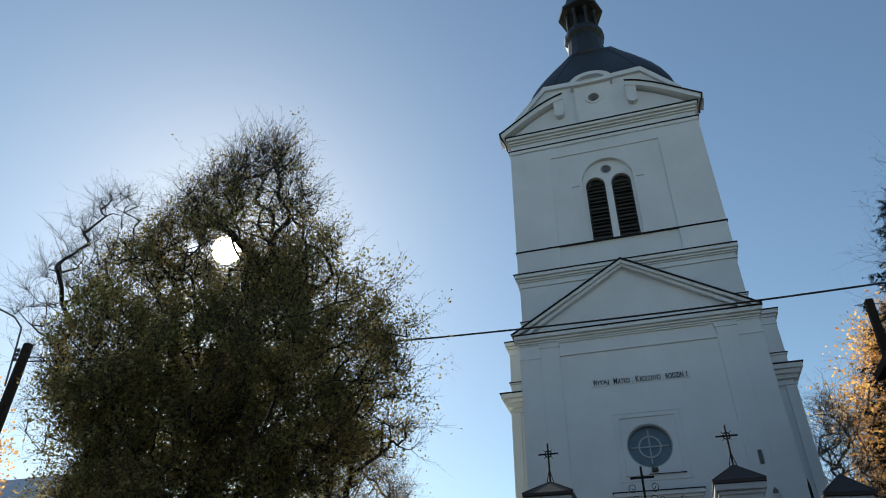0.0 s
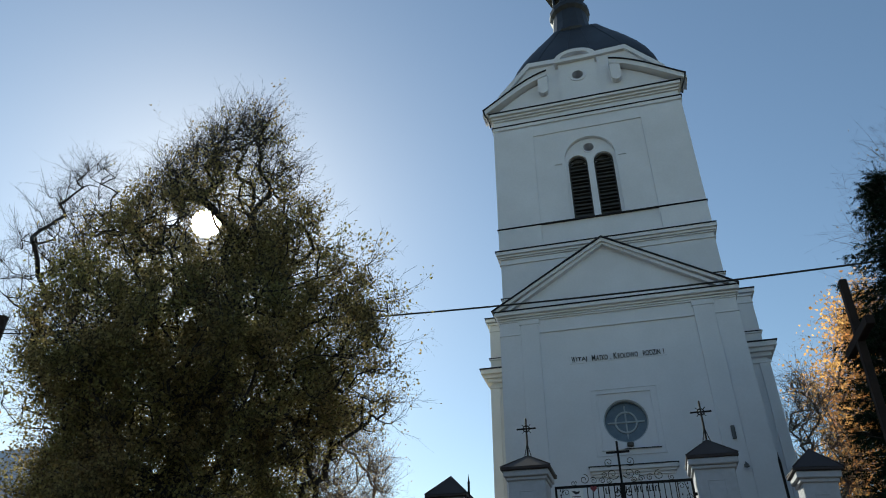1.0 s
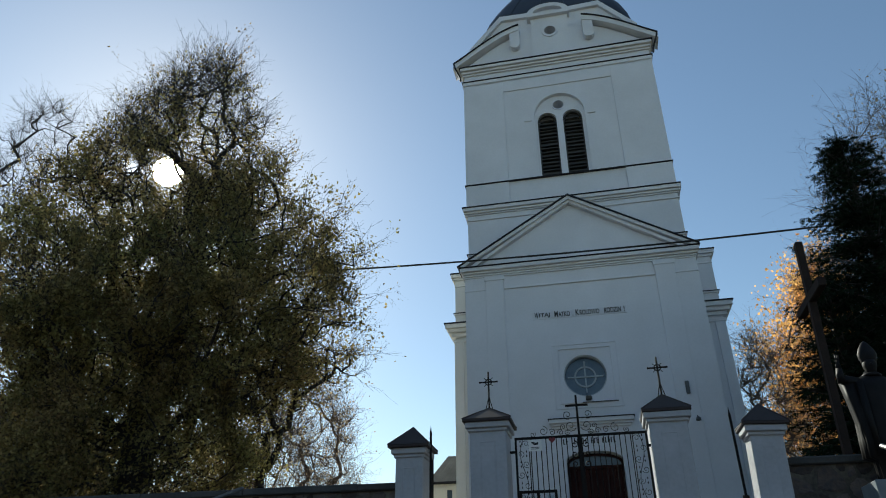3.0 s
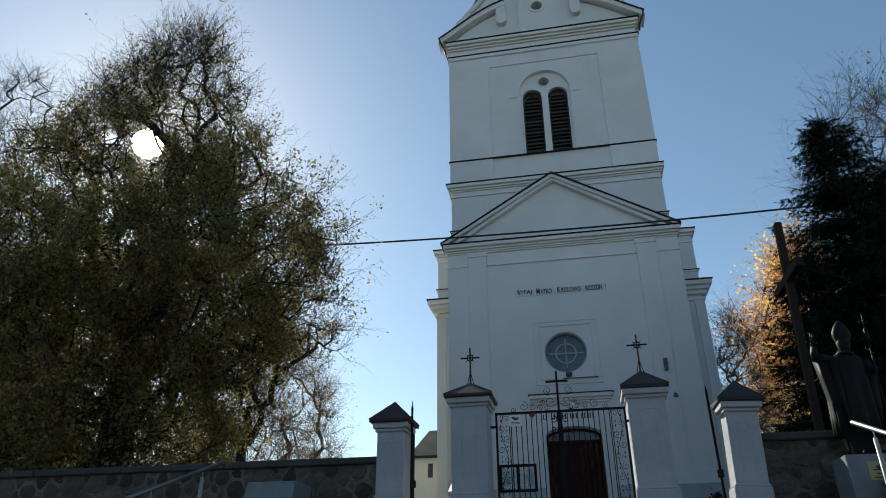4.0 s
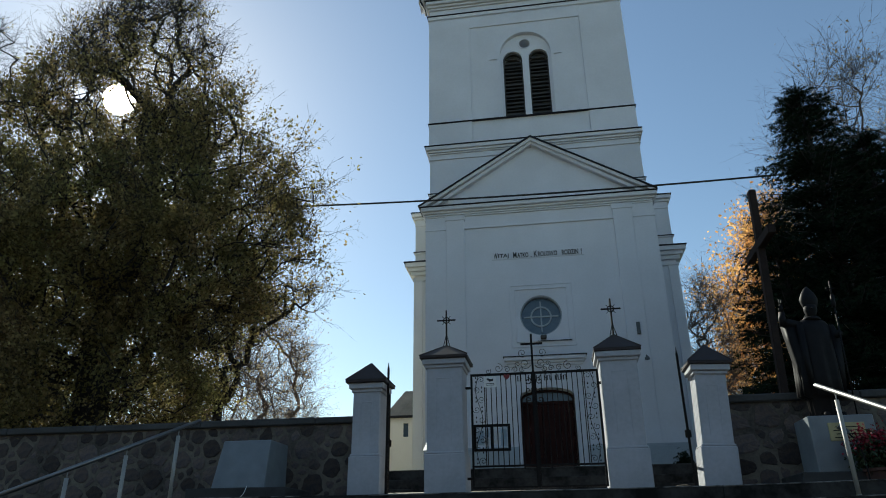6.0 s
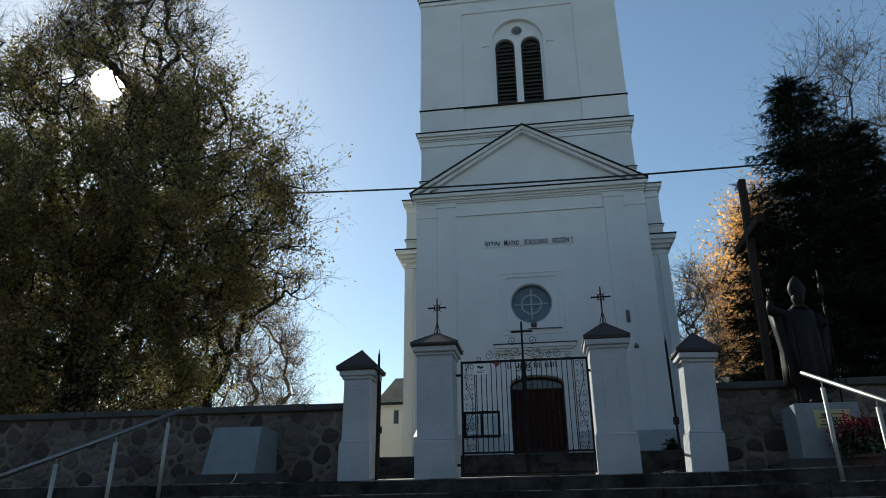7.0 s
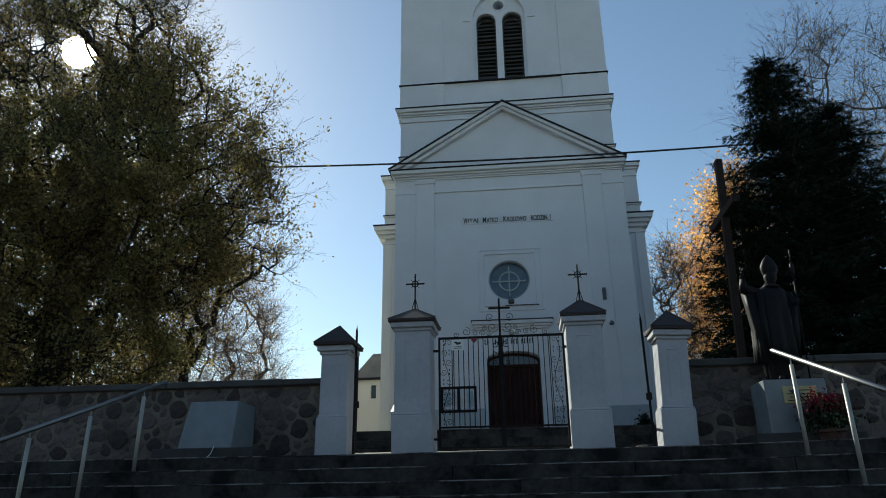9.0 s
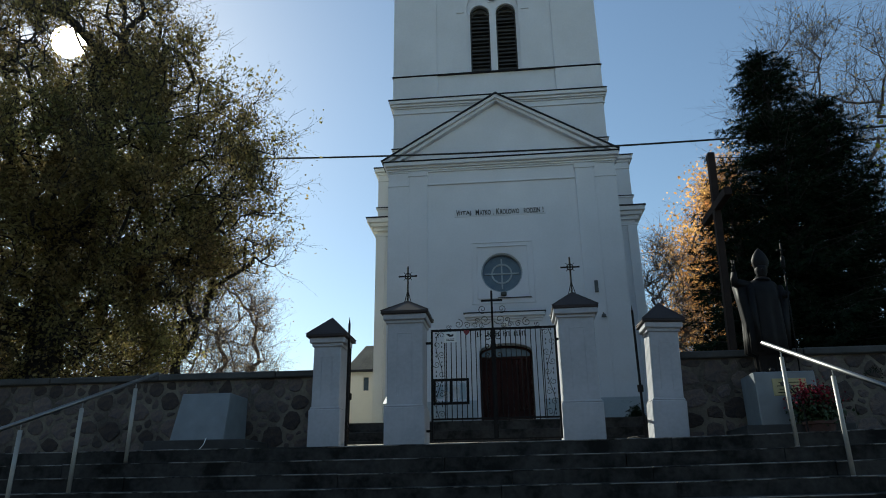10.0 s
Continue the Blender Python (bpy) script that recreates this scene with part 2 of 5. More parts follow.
def writing(name, body, width, height, at, mat, parent, label, depth=0.012):
    """Raised letters in the x-z plane, centred on at, of that width and height."""
    cu = bpy.data.curves.new(name, "FONT")
    cu.body, cu.size, cu.extrude, cu.offset = body, 1.0, 0.02, 0.018
    tmp = bpy.data.objects.new(name, cu)
    scene.collection.objects.link(tmp)
    me = bpy.data.meshes.new_from_object(tmp.evaluated_get(bpy.context.evaluated_depsgraph_get()))
    bpy.data.objects.remove(tmp)
    xs, ys = [v.co.x for v in me.vertices], [v.co.y for v in me.vertices]
    k, h = width / (max(xs) - min(xs)), height / (max(ys) - min(ys))
    mid, low = (max(xs) + min(xs)) / 2, (max(ys) + min(ys)) / 2
    for v in me.vertices:
        v.co = Vector((at[0] + (v.co.x - mid) * k, at[1] - (depth if v.co.z > 0 else 0), at[2] + (v.co.y - low) * h))
    me.materials.clear()
    me.materials.append(mat)
    ob = new(name, me)
    ob.parent = parent
    return tagged(ob, label)


# ------------------------------------------------------------ ground, road, steps
LANDING = -0.23


def sheet(name, profile, x0, x1, mat, n=24, label="", kind="structure"):
    bm = bmesh.new()
    rows = []
    for y, z in profile:
        rows.append([bm.verts.new((x0 + (x1 - x0) * i / n, y, z)) for i in range(n + 1)])
    for a, b in zip(rows, rows[1:]):
        for i in range(n):
            bm.faces.new((a[i], a[i + 1], b[i + 1], b[i]))
    return tagged(part(name, bm, mat), label, name.split("_")[0], "", kind)


sheet("ground", [(-900, -2.36), (5.9, -2.36), (6.4, -2.34), (9.9, -0.5), (14.6, -0.4), (15.3, 0.42), (20, 0.7), (45, 0.85), (900, 0.85)], -900, 900, M["ground"], 40, "autumn grass and earth that rises behind the churchyard wall")
sheet("road", [(-6, -2.33), (5.8, -2.33)], -120, 120, M["asphalt"], 8, "grey worn asphalt road below the church steps")


def rise(x):
    """The steps were laid with the street: level in the west, climbing gently towards the east."""
    return 0.006 * min(max(x + 3.0, 0.0), 5.5) + 0.022 * min(max(x - 2.5, 0.0), 5.0)


bm = bmesh.new()
rows = [[bm.verts.new((x, y, z + rise(x))) for y, z in ((9.62, -0.55), (9.62, LANDING), (11.9, LANDING), (15.0, LANDING), (15.0, -0.55))] for x in (-18, -3, -0.5, 2.5, 4, 5.5, 7.5, 15)]
for a, b in zip(rows, rows[1:]):
    for i in range(5):
        bm.faces.new((a[i], a[(i + 1) % 5], b[(i + 1) % 5], b[i]))
bm.faces.new(rows[0])
bm.faces.new(rows[-1][::-1])
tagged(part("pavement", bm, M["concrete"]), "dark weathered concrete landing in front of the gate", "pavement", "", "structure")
# unseen western part is added to bounce sunlight onto nave and sacristy
yard = boxes([(-16, 7, 15.51, 38, 0.10, 0.58)], 0.01)
tagged(part("yard_pavement", yard, M["gravel"]), "pale sandy forecourt, widened unseen to bounce sunlight", "pavement", "", "structure")



def tread(bm, x0, x1, y0, y1, z0, z1):
    """A cast step: nosing with a worn edge, tread that falls a little towards the front."""
    prof = [(y0 + 0.012, z0), (y1, z0), (y1, z1 + 0.012), (y0 + 0.022, z1 - 0.006), (y0, z1 - 0.022), (y0 + 0.006, z1 - 0.10)]
    a = [bm.verts.new((x0, y, z + rise(x0))) for y, z in prof]
    b = [bm.verts.new((x1, y, z + rise(x1))) for y, z in prof]
    bm.faces.new(a)
    bm.faces.new(b[::-1])
    for i in range(len(prof)):
        j = (i + 1) % len(prof)
        bm.faces.new((a[i], b[i], b[j], a[j]))


stairs = thing("stairs", (0, 0, 0), "wide dark weathered concrete steps up to the churchyard gate", "stairs", "", "structure")
for i in range(11):
    z1, y0 = LANDING - 0.19 * i, 9.6 - 0.30 * i
    rng = random.Random(i)
    x = -17.0
    while x < 15:   # each step is cast in lengths with small joints
        w = rng.uniform(1.7, 2.9)
        x1, ya, zt = min(x + w, 15.5) - 0.008, y0 + rng.uniform(-0.012, 0.012), z1 + rng.uniform(-0.006, 0.006)
        bm = bmesh.new()
        tread(bm, x, x1, ya, y0 + 0.34, max(z1 - 0.30, -2.6), zt)
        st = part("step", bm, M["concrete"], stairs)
        # thin strip whose pale colour stands for the sunlit line of the tread
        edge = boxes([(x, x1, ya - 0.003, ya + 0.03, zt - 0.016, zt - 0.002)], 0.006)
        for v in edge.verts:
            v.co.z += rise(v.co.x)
        part("nosing", edge, M["nosing"], st, "pale strip painted as the sunlit tread edge")
        x += w
inner = thing("yard_stairs", (0, 0, 0), "dark mossy steps behind the gate up to the church", "stairs", "", "structure")
for i in range(4):
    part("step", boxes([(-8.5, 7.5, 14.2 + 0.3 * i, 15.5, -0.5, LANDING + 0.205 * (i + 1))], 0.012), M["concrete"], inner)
# lighter strip: the lit edge of the top step, put into its colour
part("step_edge", boxes([(-8.5, 7.5, 15.09, 15.5, 0.588, 0.606)], 0.004), M["coping"], inner, "pale strip painted as the lit edge of the top step")
ramp = bmesh.new()
vs = [ramp.verts.new(p) for p in ((-3.5, 11.38, -0.215), (2.8, 11.38, -0.215), (2.8, 12.2, -0.04), (-3.5, 12.2, -0.04), (-3.5, 11.38, -0.4), (2.8, 11.38, -0.4), (2.8, 12.2, -0.4), (-3.5, 12.2, -0.4))]
for f in ((0, 1, 2, 3), (4, 7, 6, 5), (0, 4, 5, 1), (1, 5, 6, 2), (2, 6, 7, 3), (3, 7, 4, 0)):
    ramp.faces.new([vs[i] for i in f])
tagged(part("threshold", ramp, M["gravel"]), "pale worn stone threshold that slopes up through the gate", "threshold", "", "structure")


# ------------------------------------------------------------ church
AX, FY = -0.13, 22.0
church = thing("church", (AX, FY, 0), "white plastered church with a belfry tower and dark metal dome", "church", "", "", 0.5)


def moulding(rows, parent, name="cornice", mat=None, label=""):
    """Stacked bands round front and sides: half width, front y, back y, z0, z1."""
    return part(name, boxes([(-w, w, f, b, z0, z1) for w, f, b, z0, z1 in rows], 0.012), mat or M["plaster"], parent, label)


# portico wall, with the door and the round window cut through
door_hole = arched(-0.95, 0.78, 0.5, 3.44, 0.27)
rose_hole = circle(-0.10, 6.14, 0.70, 36)
bm = slab(bmesh.new(), [(-4.0, 0.3), (4.0, 0.3), (4.0, 10.2), (-4.0, 10.2)], [door_hole, rose_hole], 0.0, 0.9)
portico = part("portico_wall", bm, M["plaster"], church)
for s in (-1, 1):
    x = sorted((s * 2.62, s * 3.28))
    part("pilaster", boxes([(x[0], x[1], -0.07, 0.02, 1.85, 10.02), (x[0] - 0.03, x[1] + 0.03, -0.10, 0.02, 9.86, 10.015)], 0.01), M["plaster"], church)
    x = sorted((s * 3.28, s * 4.03))
    part("corner_strip", boxes([(x[0], x[1], -0.035, 0.02, 1.85, 10.02)], 0.008), M["plaster"], church)
    x = sorted((s * 1.06, s * 4.06))
    part("plinth", boxes([(x[0], x[1], -0.12, 0.02, 0.3, 1.80), (x[0], x[1], -0.09, 0.02, 1.80, 1.88)], 0.01), M["plinth"], church, "blue-grey painted plinth")
moulding([(4.05, -0.06, 1.2, 9.50, 9.56)], church, "string_course")
moulding([(4.04, -0.06, 1.2, 10.02, 10.08), (4.07, -0.10, 1.2, 10.08, 10.15), (4.12, -0.17, 1.2, 10.15, 10.23), (4.17, -0.28, 1.2, 10.23, 10.37)], church)
moulding([(4.21, -0.33, 1.1, 10.37, 10.405)], church, "flashing", M["flash"], "dark metal flashing")
# pediment: recessed field, raking cornice, dark flashing
part("tympanum", slab(bmesh.new(), [(-4.0, 10.40), (4.0, 10.40), (-0.05, 12.80)], [], 0.0, 1.2), M["plaster"], church)
for k, (w, f, mat, name) in enumerate(((0.0, -0.30, "plaster", "raking_cornice"), (0.10, -0.20, "plaster", "raking_cornice"), (-0.05, -0.36, "flash", "flashing"))):
    for s in (-1, 1):
        z_end, z_mid = 10.41 - w, 12.95 - w
        if mat == "flash":
            q = [(s * 4.24 - 0.03, 10.43), (-0.05, 13.01), (-0.05, 12.955), (s * 4.20 - 0.03, 10.405)]
        else:
            q = [(s * (4.20 if w < 0.09 else 4.02) - 0.03, z_end), (-0.05, z_mid), (-0.05, z_mid - 0.13), (s * (3.98 if w < 0.09 else 3.80) - 0.03, z_end)]
        part(name, slab(bmesh.new(), q, [], f, 0.6), M[mat], church)
# panels round the rose window
def border(x0, x1, z0, z1, t, y, parent, name="panel_border", mat=None):
    return part(name, boxes([(x0, x1, y, 0.02, z1 - t, z1), (x0, x1, y, 0.02, z0, z0 + t), (x0, x0 + t, y, 0.02, z0 + t, z1 - t), (x1 - t, x1, y, 0.02, z0 + t, z1 - t)], 0.004), mat or M["plaster"], parent)
border(-1.13, 1.02, 5.05, 7.26, 0.05, -0.03, church)
border(-0.95, 0.82, 5.22, 7.10, 0.04, -0.05, church)
part("window_ledge", boxes([(-0.26, 0.86, -0.07, 0.02, 5.222, 5.246)], 0.004), M["flash"], church, "thin dark ledge under the round window")
rose = part("round_window", slab(bmesh.new(), circle(-0.10, 6.14, 0.71, 36), [circle(-0.10, 6.14, 0.66, 36)], 0.05, 0.35), M["tracery"], church, "round window with pale cross tracery")
part("pane", slab(bmesh.new(), circle(-0.10, 6.14, 0.67, 36), [], 0.22, 0.235), M["rose_glass"], rose, "blue-grey glass")
part("tracery", slab(bmesh.new(), circle(-0.10, 6.14, 0.36, 32), [circle(-0.10, 6.14, 0.305, 32)], 0.17, 0.22), M["tracery"], rose)
part("tracery", boxes([(-0.125, -0.075, 0.175, 0.222, 5.60, 6.68), (-0.68, 0.48, 0.173, 0.2215, 6.115, 6.165)], 0.004), M["tracery"], rose)
tagged(part("bracket", boxes([(-0.16, 0.04, -0.14, 0.0, 5.29, 5.43)], 0.03), M["coping"], church))
# canopy over the door
moulding_rows = [(1.20, -0.06, 0.02, 4.42, 4.50), (1.26, -0.12, 0.02, 4.50, 4.58), (1.32, -0.20, 0.02, 4.58, 4.70)]
part("door_canopy", boxes([(-0.07 - w, -0.07 + w, f, b, a, c) for w, f, b, a, c in moulding_rows], 0.01), M["plaster"], church)
part("flashing", boxes([(-1.42, 1.28, -0.23, 0.02, 4.70, 4.725)]), M["flash"], church)
for s in (-1, 1):
    part("door_surround", boxes([(-0.07 + s * 1.02 - 0.10, -0.07 + s * 1.02 + 0.10, -0.05, 0.02, 0.4, 3.4)], 0.01), M["plaster"], church)
# door: two leaves of upright boards, and a glazed head
door = part("door", slab(bmesh.new(), arched(-0.95, 0.78, 0.5, 3.44, 0.27), [arched(-0.88, 0.71, 0.52, 3.42, 0.22)], 0.40, 0.52), M["door"], church, "dark brown double door with an arched head")
for k in range(8):
    x0 = -0.88 + k * 0.1985
    part("board", boxes([(x0 + 0.002, x0 + 0.195, 0.43 + 0.002 * (k % 2), 0.49, 0.52, 3.24)], 0.006), M["door"], door)
part("rail", boxes([(-0.88, 0.71, 0.40, 0.50, 3.24, 3.34)], 0.006), M["door"], door)
part("fanlight", slab(bmesh.new(), [(-0.88, 3.345), (0.71, 3.345)] + arc(-0.085, 3.42, 0.79, 0, 180, 12, 0.215), [], 0.45, 0.46), M["rose_glass"], door, "grey glass fanlight")
for k in range(2):
    part("door_panel", boxes([(-0.80 + 0.80 * k, -0.14 + 0.80 * k, 0.405, 0.44, 0.75, 1.60)], 0.02), M["door"], door)
# writing
plate = part("inscription_plate", boxes([(-1.66, 1.52, -0.02, 0.01, 8.22, 8.50)], 0.006), M["plaster"], church, "raised plaster plate with black lettering")
for body, x0, x1, h in (("W", -1.60, -1.46, 0.22), ("ITAJ", -1.44, -1.075, 0.18), ("M", -0.92, -0.80, 0.22), ("ATKO", -0.78, -0.39, 0.18), (".", -0.31, -0.28, 0.03), ("K", -0.20, -0.08, 0.22), ("ROLOWO", -0.06, 0.60, 0.18), ("RODZIN", 0.76, 1.32, 0.19), ("!", 1.41, 1.44, 0.20)):
    writing("lettering", body, x1 - x0, h, ((x0 + x1) / 2, -0.024, 8.26 + h / 2), M["letters"], plate, "black painted capital letters")
for k in range(19):
    x0, tall = -1.00 + 0.086 * k, 0.17 + 0.02 * math.sin(k * 2.1)
    if k not in (2, 9, 13):
        part("letter_bar", boxes([(x0, x0 + 0.034, -0.012, 0.002, 3.94, 3.94 + tall), (x0 + 0.034, x0 + 0.062, -0.011, 0.002, 3.94 + 0.07 * (k % 3), 3.965 + 0.07 * (k % 3))]), M["letters"], church)
part("wall_lamp", boxes([(-0.17, 0.03, -0.16, 0.0, 4.28, 4.40)], 0.02), M["white"], church, "small white floodlight over the door")
part("vent_box", boxes([(2.94, 3.05, -0.15, -0.06, 5.29, 5.69)], 0.01), M["grey"], church, "grey box on the wall")
bm = tubes([([(3.12, -0.07, 4.50), (3.12, -0.22, 4.56), (3.12, -0.30, 4.50)], 0.018)])
lathe(bm, [(0.02, 4.52), (0.07, 4.47), (0.08, 4.40), (0.02, 4.38)], 12, 3.12, -0.30)
part("wall_lantern", bm, M["grey"], church, "small bracket lamp")

# tower: four walls with the belfry openings through the front
T0 = 0.45
lancets = [arched(-0.93, -0.15, 14.44, 17.28, 0.39), arched(0.11, 0.89, 14.44, 17.28, 0.39)]
eye = circle(-0.02, 18.0, 0.22, 20)
recess = arched(-1.04, 1.00, 14.40, 17.42, 1.06, 24)
bm = slab(bmesh.new(), [(-3.95, 10.3), (3.95, 10.3), (3.95, 20.55), (-3.95, 20.55)], [recess], T0, T0 + 0.8)
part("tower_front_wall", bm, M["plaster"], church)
part("belfry_tracery", slab(bmesh.new(), arched(-1.04, 1.00, 14.401, 17.42, 1.058, 24), [*lancets, eye], T0 + 0.10, T0 + 0.62), M["plaster"], church, "white plaster mullion and arched heads")
for s in (-1, 1):
    x = sorted((s * 3.15, s * 3.95))
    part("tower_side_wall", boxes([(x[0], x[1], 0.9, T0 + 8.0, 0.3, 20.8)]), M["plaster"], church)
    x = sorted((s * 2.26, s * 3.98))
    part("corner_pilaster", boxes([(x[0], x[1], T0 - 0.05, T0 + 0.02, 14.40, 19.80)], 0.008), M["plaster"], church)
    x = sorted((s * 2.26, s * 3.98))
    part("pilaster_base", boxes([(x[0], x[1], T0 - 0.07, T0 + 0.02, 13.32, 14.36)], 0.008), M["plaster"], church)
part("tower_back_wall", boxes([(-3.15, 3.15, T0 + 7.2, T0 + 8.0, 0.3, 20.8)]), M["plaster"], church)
part("bell_floor", boxes([(-3.15, 3.15, 0.9, T0 + 7.2, 13.6, 13.9)]), M["dark"], church)
part("panel_head", boxes([(-2.26, 2.26, T0 - 0.05, T0 + 0.02, 19.02, 19.80)], 0.008), M["plaster"], church)
# belfry surround: outer arch ring and sill
ring = arched(-1.16, 1.12, 14.40, 17.42, 1.18, 24)
hole = arched(-1.05, 1.01, 14.36, 17.42, 1.07, 24)
part("arch_surround", slab(bmesh.new(), ring, [[(x, max(z, 14.41)) for x, z in hole]], T0 - 0.06, T0 + 0.02), M["plaster"], church)
for s in (-1, 1):
    x = sorted((s * 1.10 - 0.02, s * 1.45 - 0.02))
    part("impost", boxes([(x[0], x[1], T0 - 0.04, T0 + 0.02, 17.26, 17.31)], 0.005), M["plaster"], church)
part("flashing", boxes([(-4.02, 4.02, T0 - 0.12, T0 + 8.1, 14.376, 14.398)]), M["flash"], church)
for n, (x0, x1) in enumerate(((-0.93, -0.15), (0.11, 0.89))):
    louvre = part("louvre_window", slab(bmesh.new(), arched(x0, x1, 14.44, 17.28, 0.39), [arched(x0 + 0.05, x1 - 0.05, 14.49, 17.26, 0.34)], T0 + 0.20, T0 + 0.32), M["louvre"], church, "black louvred belfry opening")
    for k in range(17):
        zc = 14.55 + k * 0.178
        half = 0.34 if zc < 17.28 else 0.34 * math.sqrt(max(0.05, 1 - ((zc - 17.26) / 0.36) ** 2))
        xc = (x0 + x1) / 2
        bm = bmesh.new()
        box(bm, xc - half, xc + half, -0.012, 0.012, -0.10, 0.10, 0.004)
        bmesh.ops.transform(bm, matrix=pose(0, T0 + 0.28, zc, -38 + 9 * math.sin(k * 2.3 + n), 0, 0.8 * math.sin(k * 1.7 + n)), verts=bm.verts[:])
        part("slat", bm, M["louvre"], louvre)
    part("backing", slab(bmesh.new(), arched(x0, x1, 14.44, 17.28, 0.39), [], T0 + 0.60, T0 + 0.62), M["louvre"], louvre)
part("eye_ring", slab(bmesh.new(), circle(-0.02, 18.0, 0.27, 20), [circle(-0.02, 18.0, 0.22, 20)], T0 + 0.07, T0 + 0.1), M["plaster"], church)

# cornices of the tower
moulding([(3.99, T0 - 0.05, T0 + 8.05, 11.20, 11.26)], church, "string_course")
part("flashing", boxes([(-4.02, 4.02, T0 - 0.08, T0 + 8.1, 11.26, 11.285)]), M["flash"], church)
moulding([(4.0, T0 - 0.05, T0 + 8.05, 12.74, 12.80), (4.0, T0 - 0.06, T0 + 8.05, 12.98, 13.04), (4.05, T0 - 0.12, T0 + 8.1, 13.04, 13.13), (4.10, T0 - 0.20, T0 + 8.2, 13.13, 13.28)], church)
part("flashing", boxes([(-4.14, 4.10, T0 - 0.24, T0 + 8.2, 13.28, 13.31)]), M["flash"], church)
moulding([(3.99, T0 - 0.05, T0 + 8.05, 19.55, 19.62), (4.02, T0 - 0.09, T0 + 8.1, 19.62, 19.80)], church)
part("flashing", boxes([(-4.06, 4.06, T0 - 0.13, T0 + 8.1, 19.80, 19.83)]), M["flash"], church)
moulding([(4.0, T0 - 0.07, T0 + 8.1, 20.18, 20.27), (4.05, T0 - 0.15, T0 + 8.2, 20.27, 20.38), (4.10, T0 - 0.25, T0 + 8.3, 20.38, 20.53)], church)
part("flashing", boxes([(-4.14, 4.14, T0 - 0.29, T0 + 8.3, 20.53, 20.57)]), M["flash"], church)
for s in (-1, 1):
    part("downpipe", tubes([([(s * 4.34, T0 - 0.36, 20.74), (s * 4.30, T0 - 0.34, 20.52), (s * 4.12, T0 - 0.20, 20.10), (s * 4.08, T0 - 0.16, 19.84)], 0.035)], 8), M["flash"], church, "dark bent downpipe")


# broken pediment over the cornice: two curved wings with scrolls, and a raised middle with an arched head
def wing(s, drop, out=0.0):
    pts = []
    for i in range(11):
        u = i / 10
        x = 4.38 - (4.38 - 1.38) * u
        z = 20.72 + 1.78 * (math.sin(u * math.pi / 2 * 0.92) ** 1.05) - 0.10 * math.sin(u * math.pi)
        pts.append((s * x, z - drop))
    return pts


for s in (-1, 1):
    top, low = wing(s, 0.0), wing(s, 0.26)
    part("pediment_wing", slab(bmesh.new(), top + low[::-1], [], T0 - 0.34, T0 + 0.4), M["plaster"], church)
    part("flashing", slab(bmesh.new(), [(x, z + 0.05) for x, z in top] + top[::-1], [], T0 - 0.40, T0 + 0.4), M["flash"], church)
    bm = slab(bmesh.new(), [(s * 1.38, 22.40), (s * 1.38, 21.44)] + [(s * x, z) for x, z in arc(1.60, 21.44, 0.22, 180, 360, 8)] + [(s * 1.82, 22.12)], [], T0 - 0.30, T0 + 0.2)
    part("scroll", bm, M["plaster"], church)
    field = [(s * 4.0, 20.55)] + [(x * 0.97, z - 0.2) for x, z in wing(s, 0.1)] + [(s * 0.72, 22.20), (s * 0.72, 20.55)]
    part("pediment_field", slab(bmesh.new(), field, [], T0 - 0.04, T0 + 0.5), M["plaster"], church)
part("raised_block", slab(bmesh.new(), [(-0.84, 20.57), (0.80, 20.57), (0.80, 22.93), (-0.84, 22.93)], [circle(-0.03, 22.05, 0.25, 24)], T0 - 0.14, T0 + 0.6), M["plaster"], church)
part("eye_ring", slab(bmesh.new(), circle(-0.03, 22.05, 0.36, 24), [circle(-0.03, 22.05, 0.25, 24)], T0 - 0.18, T0 - 0.10), M["plaster"], church)
part("arched_head", slab(bmesh.new(), [(-1.00, 22.90), (0.90, 22.90)] + arc(-0.05, 23.00, 0.95, 0, 180, 16, 0.60), [[(-0.70, 23.08), (0.60, 23.08)] + arc(-0.05, 23.10, 0.65, 0, 180, 12, 0.30)], T0 - 0.32, T0 + 0.6), M["plaster"], church)
part("arched_head_back", slab(bmesh.new(), [(-0.86, 22.84), (0.78, 22.84)] + arc(-0.04, 23.0, 0.82, 0, 180, 12, 0.46), [], T0 - 0.1, T0 + 0.5), M["plaster"], church)
# attic behind, with a low gable on each side
for s in (-1, 1):
    part("attic_gable", slab(bmesh.new(), [(s * 0.7, 20.57), (s * 3.80, 20.57), (s * 3.40, 21.7), (s * 2.20, 23.26), (s * 0.7, 23.22)], [], T0 + 0.08, T0 + 0.42), M["plaster"], church)
    part("gable_cornice", slab(bmesh.new(), [(s * 0.7, 23.20), (s * 2.18, 23.24), (s * 3.50, 21.62), (s * 3.68, 21.74), (s * 2.22, 23.50), (s * 0.7, 23.44)], [], T0 - 0.06, T0 + 0.5), M["plaster"], church)

